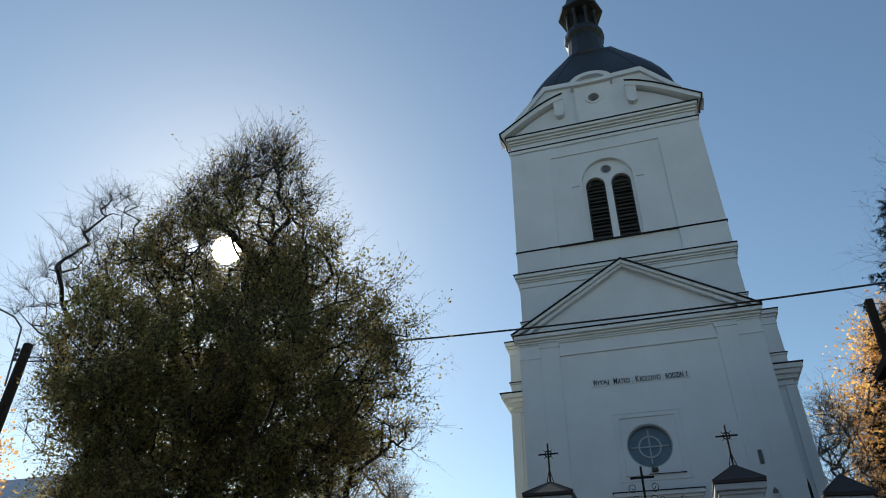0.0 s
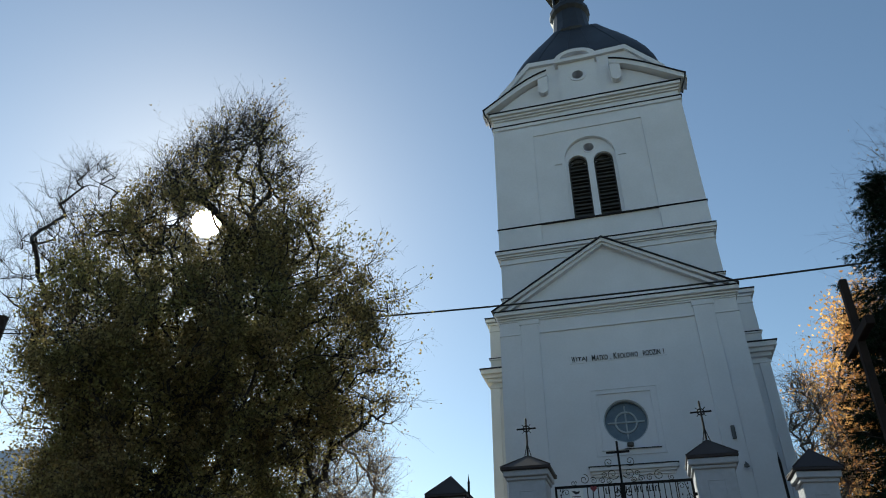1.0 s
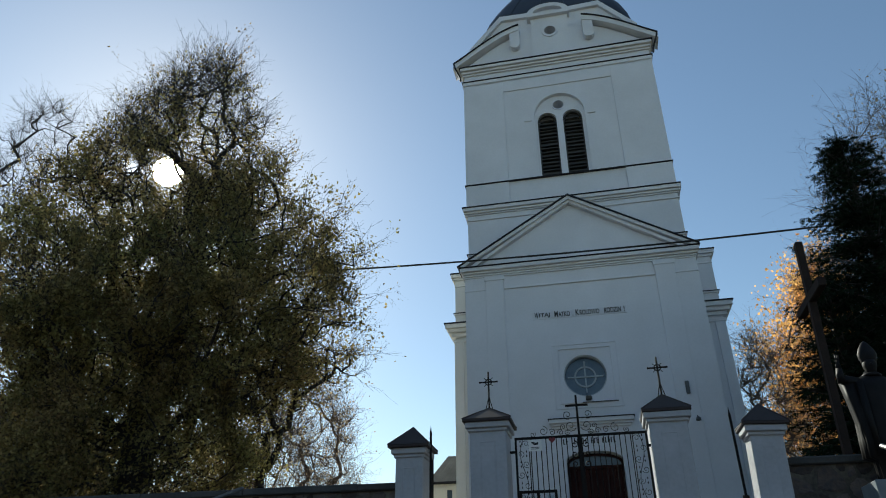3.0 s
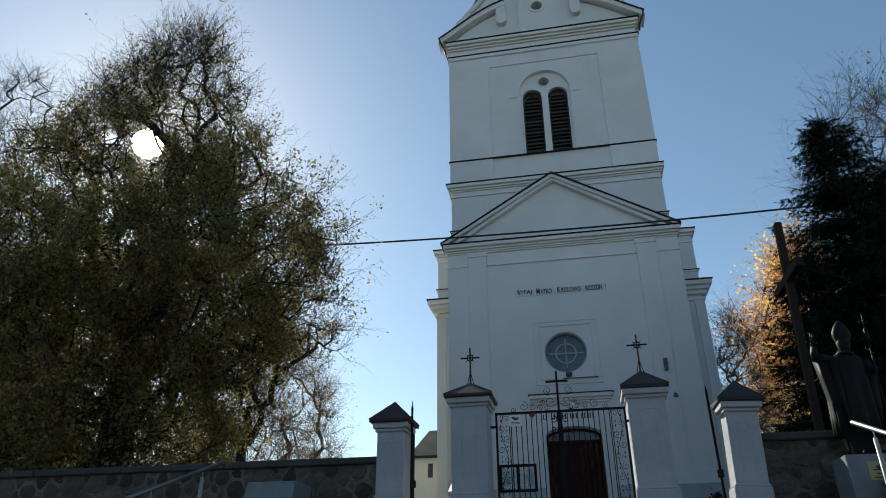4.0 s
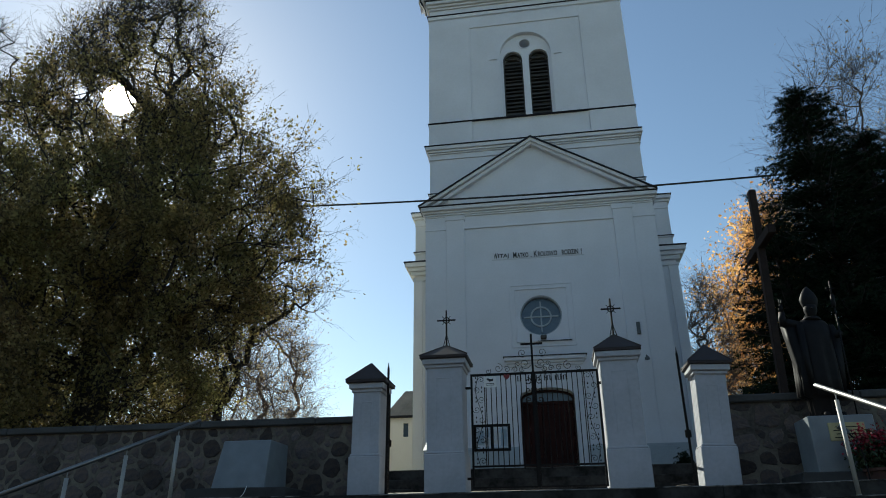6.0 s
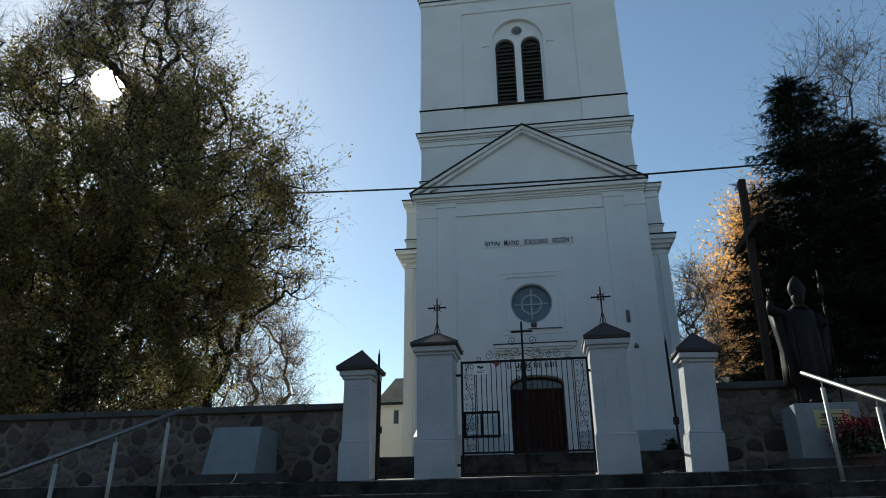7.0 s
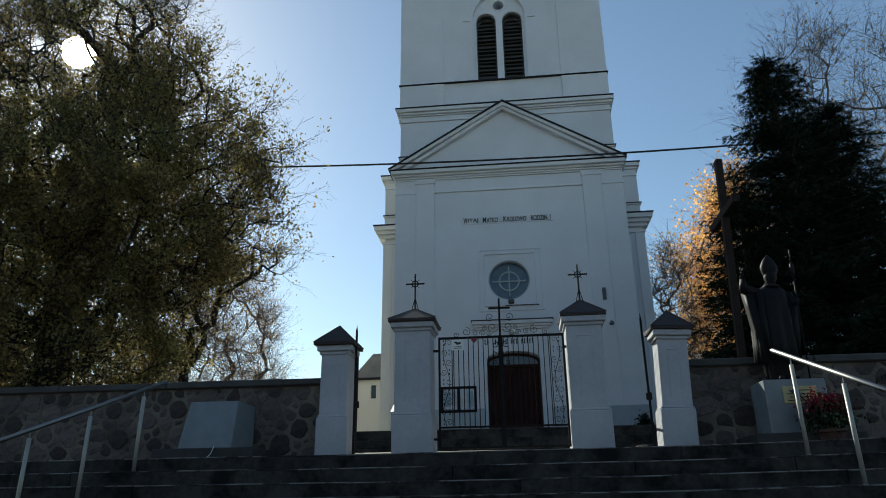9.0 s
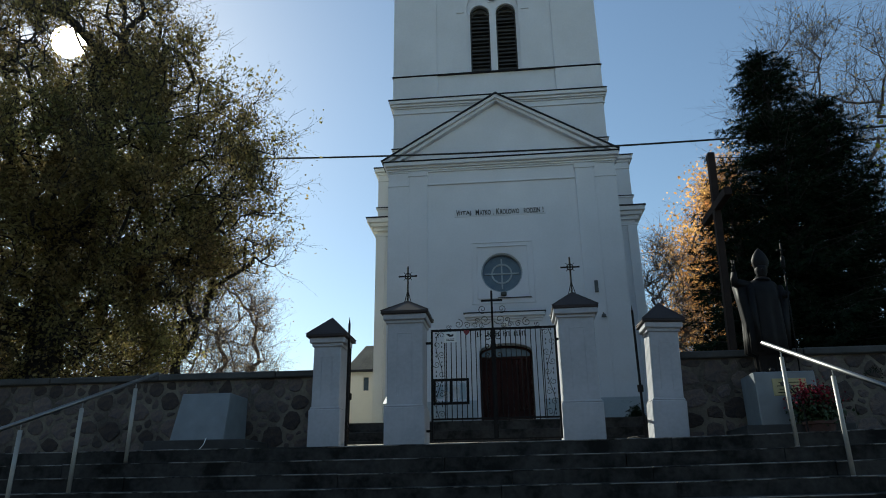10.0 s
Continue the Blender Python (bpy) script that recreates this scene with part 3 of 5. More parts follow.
# the same gable crowns the two sides of the tower
for s in (-1, 1):
    bm = slab(bmesh.new(), [(-3.75, 20.58), (3.75, 20.58), (3.40, 21.7), (2.10, 23.38), (-2.10, 23.38), (-3.40, 21.7)], [], -0.22, 0.22)
    bmesh.ops.transform(bm, matrix=pose(s * 3.72, T0 + 4.35, 0, 0, 0, 90), verts=bm.verts[:])
    part("side_gable", bm, M["plaster"], church)
    bm = slab(bmesh.new(), [(-3.60, 21.70), (-2.14, 23.46), (2.14, 23.46), (3.60, 21.70), (3.66, 21.78), (2.20, 23.56), (-2.20, 23.56), (-3.66, 21.78)], [], -0.32, 0.32)
    bmesh.ops.transform(bm, matrix=pose(s * 3.72, T0 + 4.35, 0, 0, 0, 90), verts=bm.verts[:])
    part("gable_cornice", bm, M["plaster"], church)

# dome: a swelling four-sided roof with rounded hips, neck, open lantern
DY = T0 + 4.0
DOME = [(3.70, 20.73), (3.66, 21.6), (3.58, 22.4), (3.42, 23.3), (3.16, 24.2), (2.84, 25.05), (2.47, 25.9), (2.05, 26.8), (1.66, 27.6), (1.38, 28.2), (1.20, 28.6)]


def squarish(a, z=0.0):
    p = 16.0
    return 1 / (abs(math.cos(a)) ** p + abs(math.sin(a)) ** p) ** (1 / p)


part("dome", lathe(bmesh.new(), DOME, 96, 0.2, DY, squarish), M["dome"], church, "dark metal dome", True)
for k in range(16):
    a = 2 * math.pi * (k + 0.5) / 16
    q = squarish(a)
    part("seam", tubes([([(0.2 + (r + 0.005) * q * math.cos(a), DY + (r + 0.005) * q * math.sin(a), z) for r, z in DOME[1:]], 0.02)], 4), M["dome"], church)
part("neck", lathe(bmesh.new(), [(1.30, 28.45), (1.38, 28.6), (1.34, 28.8), (1.12, 29.0), (1.02, 29.7), (0.96, 30.6), (1.12, 30.8), (1.12, 31.1), (0.95, 31.4)], 16, 0, DY), M["dome"], church)
for k in range(8):
    a = 2 * math.pi * (k + 0.5) / 8
    part("lantern_column", lathe(bmesh.new(), [(0.13, 31.35), (0.13, 31.55), (0.085, 31.62), (0.085, 32.75), (0.13, 32.85), (0.13, 33.0)], 10, 0.82 * math.cos(a), DY + 0.82 * math.sin(a)), M["dome"], church)
part("lantern_core", lathe(bmesh.new(), [(0.34, 31.35), (0.34, 33.0)], 12, 0, DY), M["dome"], church)
part("lantern_roof", lathe(bmesh.new(), [(0.95, 32.95), (1.28, 33.05), (1.30, 33.18), (1.0, 33.7), (0.8, 34.4), (0.35, 35.0), (0.14, 35.6), (0.1, 36.4)], 8, 0, DY), M["dome"], church)

# nave: two storeys of cornices that stand out on both sides of the tower
NY = 2.0
for s in (-1, 1):
    # west side takes the brighter plaster, so its bounced light is painted in
    mat = M["plaster_lit"] if s < 0 else M["plaster"]
    x = sorted((s * 3.95 + 0.06, s * 4.86 + 0.06))
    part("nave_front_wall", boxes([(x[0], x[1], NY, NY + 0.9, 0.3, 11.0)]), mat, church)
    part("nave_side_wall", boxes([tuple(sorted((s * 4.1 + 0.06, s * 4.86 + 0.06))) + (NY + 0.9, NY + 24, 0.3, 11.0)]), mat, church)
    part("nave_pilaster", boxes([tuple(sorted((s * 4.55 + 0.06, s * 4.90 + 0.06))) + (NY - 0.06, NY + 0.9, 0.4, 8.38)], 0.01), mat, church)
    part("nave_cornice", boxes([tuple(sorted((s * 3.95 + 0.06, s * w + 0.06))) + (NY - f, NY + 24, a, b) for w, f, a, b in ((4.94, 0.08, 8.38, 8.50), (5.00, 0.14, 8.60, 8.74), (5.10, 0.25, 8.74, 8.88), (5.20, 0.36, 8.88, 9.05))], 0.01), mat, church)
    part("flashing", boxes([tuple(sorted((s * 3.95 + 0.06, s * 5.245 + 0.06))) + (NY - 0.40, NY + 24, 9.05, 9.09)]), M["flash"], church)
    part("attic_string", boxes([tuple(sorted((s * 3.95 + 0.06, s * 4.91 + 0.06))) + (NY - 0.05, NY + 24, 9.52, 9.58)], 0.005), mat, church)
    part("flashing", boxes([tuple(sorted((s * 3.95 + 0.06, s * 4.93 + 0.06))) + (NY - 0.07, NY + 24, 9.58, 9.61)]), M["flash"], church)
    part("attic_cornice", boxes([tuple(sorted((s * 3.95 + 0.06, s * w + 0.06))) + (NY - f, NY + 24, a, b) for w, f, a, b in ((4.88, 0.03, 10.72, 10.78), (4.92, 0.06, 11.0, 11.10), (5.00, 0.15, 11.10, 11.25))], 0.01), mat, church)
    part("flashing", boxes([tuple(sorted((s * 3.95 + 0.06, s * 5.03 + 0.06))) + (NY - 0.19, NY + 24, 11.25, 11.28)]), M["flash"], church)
part("nave_back_wall", boxes([(-4.1, 4.1, NY + 23.1, NY + 24, 0.3, 11.0)]), M["plaster"], church)
part("nave_roof", slab(bmesh.new(), [(-4.9, 11.33), (4.9, 11.33), (0, 15.0)], [], NY + 8.2, NY + 24), M["roof"], church)

# unseen houses across the road, behind the camera, added to block low sky light
for k, (x0, x1, h) in enumerate(((-40, -13, 6.5), (-11, 10, 7.0), (13, 40, 6.5))):
    house = thing("house", ((x0 + x1) / 2, -18, -2.36), "plain grey unseen house added to block low sky light", "house", "houses across the road")
    w = (x1 - x0) / 2
    part("wall", boxes([(-w, w, -5, 5, 0, h)]), M["render_dark"], house)
    bm = bmesh.new()
    frustum(bm, -w - 0.5, w + 0.5, -5.6, 5.6, h, 0, 0, w - 3, 0.1, h + 4.6)
    part("roof", bm, M["roof"], house)

# neighbour's house beyond the lamp pole: dark wall, pale sheet-metal roof that breaks at the eaves
neighbour = thing("house", (-36.0, 27.0, 0.7), "grey house with a pale sheet metal roof beyond the trees", "house")
part("wall", slab(bmesh.new(), [(-8.0, 0), (8.2, 0), (8.2, 5.1), (-8.0, 5.1)], [[(x, 1.4), (x + 1.1, 1.4), (x + 1.1, 3.0), (x, 3.0)] for x in (-6.0, -2.4, 1.2, 5.4)], 0, 0.4), M["render_dark"], neighbour)
part("side_wall", boxes([(7.8, 8.2, 0.4, 8.0, 0, 5.1)]), M["render_dark"], neighbour)
part("side_wall", boxes([(-8.0, -7.6, 0.4, 8.0, 0, 5.1)]), M["render_dark"], neighbour)
part("back_wall", boxes([(-7.6, 7.8, 7.6, 8.0, 0, 5.1)]), M["render_dark"], neighbour)
for x in (-6.0, -2.4, 1.2, 5.4):
    win = part("window", boxes([(x, x + 0.07, 0.12, 0.2, 1.4, 3.0), (x + 1.03, x + 1.1, 0.12, 0.2, 1.4, 3.0), (x + 0.07, x + 1.03, 0.12, 0.2, 1.4, 1.47), (x + 0.07, x + 1.03, 0.12, 0.2, 2.93, 3.0), (x + 0.52, x + 0.58, 0.12, 0.2, 1.47, 2.93)]), M["white"], neighbour)
    part("pane", boxes([(x + 0.07, x + 1.03, 0.15, 0.16, 1.47, 2.93)]), M["rose_glass"], win)
bm = bmesh.new()
for prof in ([(-1.5, 5.05), (0.2, 5.72), (0.2, 5.60), (-1.5, 4.97)], [(0.2, 5.72), (4.0, 9.6), (8.6, 5.0), (8.4, 4.9), (4.0, 9.4), (0.2, 5.60)]):
    a = [bm.verts.new((-8.5, y, z)) for y, z in prof]
    b = [bm.verts.new((8.6, y, z)) for y, z in prof]
    bm.faces.new(a)
    bm.faces.new(b[::-1])
    for i in range(len(prof)):
        k = (i + 1) % len(prof)
        bm.faces.new((a[i], b[i], b[k], a[k]))
part("roof", bm, M["sheet_roof"], neighbour)

# low sacristy at the side of the nave
annex = thing("sacristy", (-6.2, 30.0, 0), "low cream sacristy with a grey roof beside the church", "building")
part("wall", slab(bmesh.new(), [(-1.12, 0.4), (1.2, 0.4), (1.2, 4.35), (-1.12, 4.35)], [[(-0.50, 3.45), (-0.25, 3.45), (-0.25, 4.05), (-0.50, 4.05)]], 0, 0.4), M["plaster_lit"], annex)
part("side_wall", boxes([(-1.12, -0.72, 0.4, 6.0, 0.4, 4.35)]), M["plaster_lit"], annex)
part("back_wall", boxes([(-0.72, 1.2, 5.6, 6.0, 0.4, 4.35)]), M["plaster_lit"], annex)
part("window", boxes([(-0.50, -0.25, 0.15, 0.17, 3.45, 4.05)]), M["rose_glass"], annex, "small dark window")
bm = bmesh.new()
frustum(bm, -1.32, 1.3, -0.2, 6.2, 4.35, 0.36, 3.0, 0.95, 2.2, 5.62)
roof = part("roof", bm, M["roof"], annex)
part("eaves", boxes([(-1.36, 1.3, -0.24, 6.24, 4.28, 4.35)]), M["flash"], annex)
for k in range(9):
    u = k / 8
    part("rib", tubes([([(-1.28 + 2.5 * u, -0.18, 4.38), (-0.55 + 1.85 * u, 0.82, 5.62)], 0.025)], 5), M["roof"], roof)


# ------------------------------------------------------------ gate pillars
def pillar(at, w, body, eave, apex, label, cross=False):
    p = thing("gate_pillar", at, label, "gate pillar", "gate pillars")
    h = w / 2
    top = body - LANDING
    part("plinth", boxes([(-h - 0.035, h + 0.035, -h - 0.035, h + 0.035, 0, 0.74), (-h - 0.02, h + 0.02, -h - 0.02, h + 0.02, 0.74, 0.78)], 0.012), M["plaster_worn"], p)
    sh = part("shaft", boxes([(-h, h, -h, h, 0.76, top - 0.12)], 0.012), M["plaster_worn"], p)
    part("panel", boxes([(-h * 0.42, h * 0.42, -h - 0.008, -h + 0.01, top - 0.34, top - 0.325), (-h * 0.42, -h * 0.42 + 0.012, -h - 0.006, -h + 0.01, 0.92, top - 0.34), (h * 0.42 - 0.012, h * 0.42, -h - 0.006, -h + 0.01, 0.92, top - 0.34)], 0.002), M["plaster_worn"], sh)
    part("neck_moulding", boxes([(-h - 0.03, h + 0.03, -h - 0.03, h + 0.03, top - 0.16, top - 0.10), (-h - 0.07, h + 0.07, -h - 0.07, h + 0.07, top - 0.10, top)], 0.012), M["plaster_worn"], p)
    e, z0 = eave, top
    bm = boxes([(-e, e, -e, e, z0, z0 + 0.05)], 0.008)
    frustum(bm, -e, e, -e, e, z0 + 0.05, 0, 0, 0.02, 0.02, apex - LANDING)
    cap = part("cap", bm, M["cap"], p, "dark brown sheet metal pyramid cap")
    for sx, sy in ((-1, -1), (1, -1), (1, 1), (-1, 1)):
        part("cap_seam", tubes([([(sx * e, sy * e, z0 + 0.055), (0, 0, apex - LANDING + 0.005)], 0.012)], 5), M["cap"], cap)
    if cross:
        z = apex - LANDING
        c = part("cross", tubes([([(0, 0, z - 0.05), (0, 0, z + 0.66)], 0.016), ([(-0.16, 0, z + 0.48), (0.16, 0, z + 0.48)], 0.015),
                                 ([(-0.06, 0, z - 0.02), (0, 0, z + 0.22)], 0.008), ([(0.06, 0, z - 0.02), (0, 0, z + 0.22)], 0.008)], 6), M["iron"], p, "wrought iron cross with a ring")
        bm = tubes([([(0.055 * math.cos(a), 0, z + 0.48 + 0.055 * math.sin(a)) for a in np.linspace(0, 2 * math.pi, 17)], 0.012)], 5)
        for a in (45, 135, 225, 315):
            d = Vector((math.cos(radians(a)), 0, math.sin(radians(a))))
            tube(bm, [Vector((0, 0, z + 0.48)) + d * 0.05, Vector((0, 0, z + 0.48)) + d * 0.11], 0.006, 5)
        for q in ((0, 0, z + 0.66), (-0.16, 0, z + 0.48), (0.16, 0, z + 0.48)):
            lathe(bm, [(0.004, q[2] - 0.02), (0.018, q[2]), (0.004, q[2] + 0.02)], 6, q[0], q[1])
        part("ring", bm, M["iron"], c)
    return p


pillar((-3.235, 11.80, LANDING), 0.485, 1.75, 0.365, 2.16, "white plastered small gate pillar with a dark pyramid cap")
pillar((-1.852, 11.83, LANDING), 0.62, 2.11, 0.42, 2.43, "white plastered tall gate pillar with dark cap and iron cross", True)
pillar((1.107, 11.83, LANDING), 0.607, 2.10, 0.39, 2.47, "white plastered tall gate pillar with dark cap and iron cross", True)
leaning = pillar((2.472, 11.80, LANDING), 0.48, 1.81, 0.345, 2.20, "white plastered small gate pillar with a dark cap, leaning a little")
leaning.matrix_basis = pose(2.472, 11.80, LANDING, 0, 2.3, 0)


# ------------------------------------------------------------ iron gates
def spiral(cx, cz, r, turns, start, y=0.0, n=14, sx=1):
    out = []
    for i in range(n + 1):
        u = i / n
        a = radians(start) + turns * 2 * math.pi * u
        rr = r * (1 - 0.82 * u)
        out.append((cx + sx * rr * math.cos(a), y, cz + rr * math.sin(a)))
    return out


GX0, GX1, GY = -1.42, 0.77, 11.72
gate = thing("iron_gate", ((GX0 + GX1) / 2, GY, LANDING), "closed black wrought iron double gate with scrollwork and a cross", "gate")
W = (GX1 - GX0) / 2
zt, zb, zl = 1.84 - LANDING, 0.31 - LANDING, -0.04 - LANDING
for s in (-1, 1):
    leaf = part("gate_leaf", boxes([tuple(sorted((s * W, s * (W - 0.035)))) + (-0.018, 0.018, zl, zt + 0.02), tuple(sorted((s * 0.006, s * 0.04))) + (-0.018, 0.018, zl, zt + 0.02),
                                    tuple(sorted((s * 0.04, s * (W - 0.035)))) + (-0.015, 0.015, zt - 0.02, zt + 0.02), tuple(sorted((s * 0.04, s * (W - 0.035)))) + (-0.014, 0.014, zb - 0.016, zb + 0.016),
                                    tuple(sorted((s * 0.04, s * (W - 0.035)))) + (-0.014, 0.014, zl, zl + 0.03)], 0.003), M["iron"], gate)
    for k in range(9):
        x = 0.13 + k * 0.087
        short = 0.03 + 0.02 * ((k * 7) % 3)
        part("bar", boxes([(s * x - 0.0075, s * x + 0.0075, -0.009, 0.009, zb - (short if k % 2 else 0), zt)], 0.002), M["iron"], leaf)
    # scrollwork border at the hinge side
    bm = bmesh.new()
    xi, xo = W - 0.24, W - 0.04
    tube(bm, [(s * xi, 0, zb), (s * xi, 0, zt)], 0.008, 6)
    stem = [(s * ((xi + xo) / 2 + 0.055 * math.sin(u * 9.5)), 0, zb + (zt - zb) * u) for u in np.linspace(0, 1, 30)]
    tube(bm, stem, 0.006, 5)
    for k in range(9):
        u = (k + 0.5) / 9
        zc = zb + (zt - zb) * u
        side = 1 if k % 2 else -1
        tube(bm, spiral(s * ((xi + xo) / 2 + side * 0.045), zc, 0.062, 1.3, 40 * k, 0, 12, side), 0.005, 5)
        for j in (-1, 1):   # leaves
            c = Vector((s * ((xi + xo) / 2 - side * 0.05), 0, zc + j * 0.035))
            vs = [bm.verts.new(c + Vector(p)) for p in ((0, -0.004, -0.02), (0.012, 0, 0), (0.004, 0.004, 0.03), (-0.012, 0, 0))]
            bm.faces.new(vs)
    part("scrollwork", bm, M["iron"], leaf, "curling iron vine")
    # scrolls above the top rail and beside the centre
    bm = bmesh.new()
    for k, (x, r, z) in enumerate(((0.13, 0.10, 0.17), (0.17, 0.08, 0.36), (0.26, 0.05, 0.16), (0.31, 0.055, 0.07), (0.45, 0.06, 0.08), (0.60, 0.085, 0.11), (0.78, 0.05, 0.06), (0.20, 0.05, 0.07))):
        tube(bm, spiral(s * x, zt + z, r, 1.35, 200 + 50 * k, 0, 14, s), 0.006, 5)
    for k in range(3):
        tube(bm, spiral(s * 0.10, zt - 0.14 - 0.16 * k, 0.065, 1.3, 90 + 60 * k, 0, 12, s), 0.009, 5)
    tagged(part("crest", bm, M["iron"], leaf, "curling iron crest"), kind="stuff")
    for z in (0.35, 1.85):
        part("hinge", boxes([tuple(sorted((s * W, s * (W + 0.09)))) + (-0.02, 0.02, z - 0.02, z + 0.02)], 0.005), M["iron"], leaf)
    bm = bmesh.new()
    for k in range(3):
        tube(bm, [(s * 0.09, -0.01, 0.55 + 0.1 * k), (s * (0.16 + 0.03 * k), -0.012, 0.80 + 0.12 * k), (s * (0.13 + 0.04 * k), -0.014, 1.06 + 0.1 * k)], 0.003, 5)
    part("stalks", bm, M["iron"], leaf, "bent iron stalks")
cross = part("gate_cross", boxes([(-0.018, 0.018, -0.045, -0.019, zt - 0.5, 2.53 - LANDING), (-0.19, 0.19, -0.047, -0.021, 2.33 - LANDING, 2.365 - LANDING), (-0.026, 0.026, -0.043, -0.019, zl, zt - 0.5)], 0.004), M["iron"], gate)
sign = part("sign", boxes([(-0.86, -0.64, -0.022, -0.016, zt - 0.22, zt - 0.03)], 0.002), M["white"], gate, "white sign with a black pictogram")
bm = bmesh.new()
slab(bm, [(-0.82, zt - 0.075), (-0.78, zt - 0.065), (-0.74, zt - 0.085), (-0.69, zt - 0.075), (-0.70, zt - 0.115), (-0.76, zt - 0.125)], [], -0.026, -0.022)
part("pictogram", bm, M["letters"], sign)
for k in range(2):
    part("print_bar", boxes([(-0.82, -0.68, -0.025, -0.022, zt - 0.165 - 0.025 * k, zt - 0.155 - 0.025 * k)]), M["letters"], sign)
heart = [(-0.46 + 0.055 * math.sin(a) ** 3, zt - 0.05 + 0.0034 * (13 * math.cos(a) - 5 * math.cos(2 * a) - 2 * math.cos(3 * a) - math.cos(4 * a))) for a in np.linspace(0, 2 * math.pi, 25)[:-1]]
part("heart", slab(bmesh.new(), heart, [], -0.03, -0.016), M["red"], gate, "small red enamel heart")
board = thing("notice_board", (-1.08, GY + 0.06, LANDING), "black framed notice board with pinned papers on the gate", "notice board")
zz0, zz1 = 0.56 - LANDING, 1.0 - LANDING
frame_bm = boxes([(-0.31, 0.31, -0.03, 0.03, zz1 - 0.04, zz1), (-0.31, 0.31, -0.03, 0.03, zz0, zz0 + 0.04), (-0.31, -0.27, -0.03, 0.03, zz0 + 0.04, zz1 - 0.04), (0.27, 0.31, -0.03, 0.03, zz0 + 0.04, zz1 - 0.04), (-0.025, 0.025, -0.03, 0.03, zz0 + 0.04, zz1 - 0.04)], 0.004)
part("frame", frame_bm, M["iron"], board)
part("pane", boxes([(-0.27, 0.27, 0.006, 0.010, zz0 + 0.04, zz1 - 0.04)]), M["glass"], board, "clear glass")
for x0, x1, z0, z1, mt in ((-0.25, -0.14, 0.10, 0.34, "paper_blue"), (-0.13, -0.04, 0.08, 0.22, "paper"), (0.04, 0.14, 0.10, 0.30, "paper"), (0.15, 0.25, 0.08, 0.36, "paper_blue"), (-0.12, -0.05, 0.24, 0.36, "paper_blue")):
    part("notice", boxes([(x0, x1, -0.001, 0.004, zz0 + z0, zz0 + z1)]), M[mt], board)


def wicket(at, length, turn, label):
    g = thing("wicket_gate", at, label, "gate", "side gates", "", turn)
    h = 2.02 - LANDING
    fr = part("gate_frame", boxes([(0, 0.035, -0.02, 0.02, 0.12, h), (length - 0.035, length, -0.02, 0.02, 0.12, h - 0.2), (0.035, length - 0.035, -0.016, 0.016, h - 0.24, h - 0.2), (0.035, length - 0.035, -0.016, 0.016, 0.14, 0.18), (0.035, length - 0.035, -0.016, 0.016, 0.5, 0.53)], 0.003), M["iron"], g)
    for k in range(6):
        x = 0.11 + k * (length - 0.2) / 5.5
        part("bar", tubes([([(x, 0, 0.17), (x, 0, h - 0.22)], 0.008)], 6), M["iron"], fr)
    part("finial", lathe(bmesh.new(), [(0.022, h), (0.012, h + 0.05), (0.002, h + 0.13)], 6, 0.018, 0), M["iron"], g)
    part("latch", boxes([(length - 0.12, length - 0.02, -0.05, 0.05, 0.98, 1.10)], 0.01), M["iron"], g, "black lock box with lever handle")
    for z in (0.4, 1.9):
        part("hinge", boxes([(-0.07, 0.0, -0.02, 0.02, z - 0.02, z + 0.02)], 0.004), M["iron"], g)
    return g


wicket((-2.88, 11.66, LANDING), 0.72, 101, "open black iron side gate on the small pillar")
wicket((2.08, 11.62, LANDING), 0.72, 80, "open black iron side gate on the small pillar")


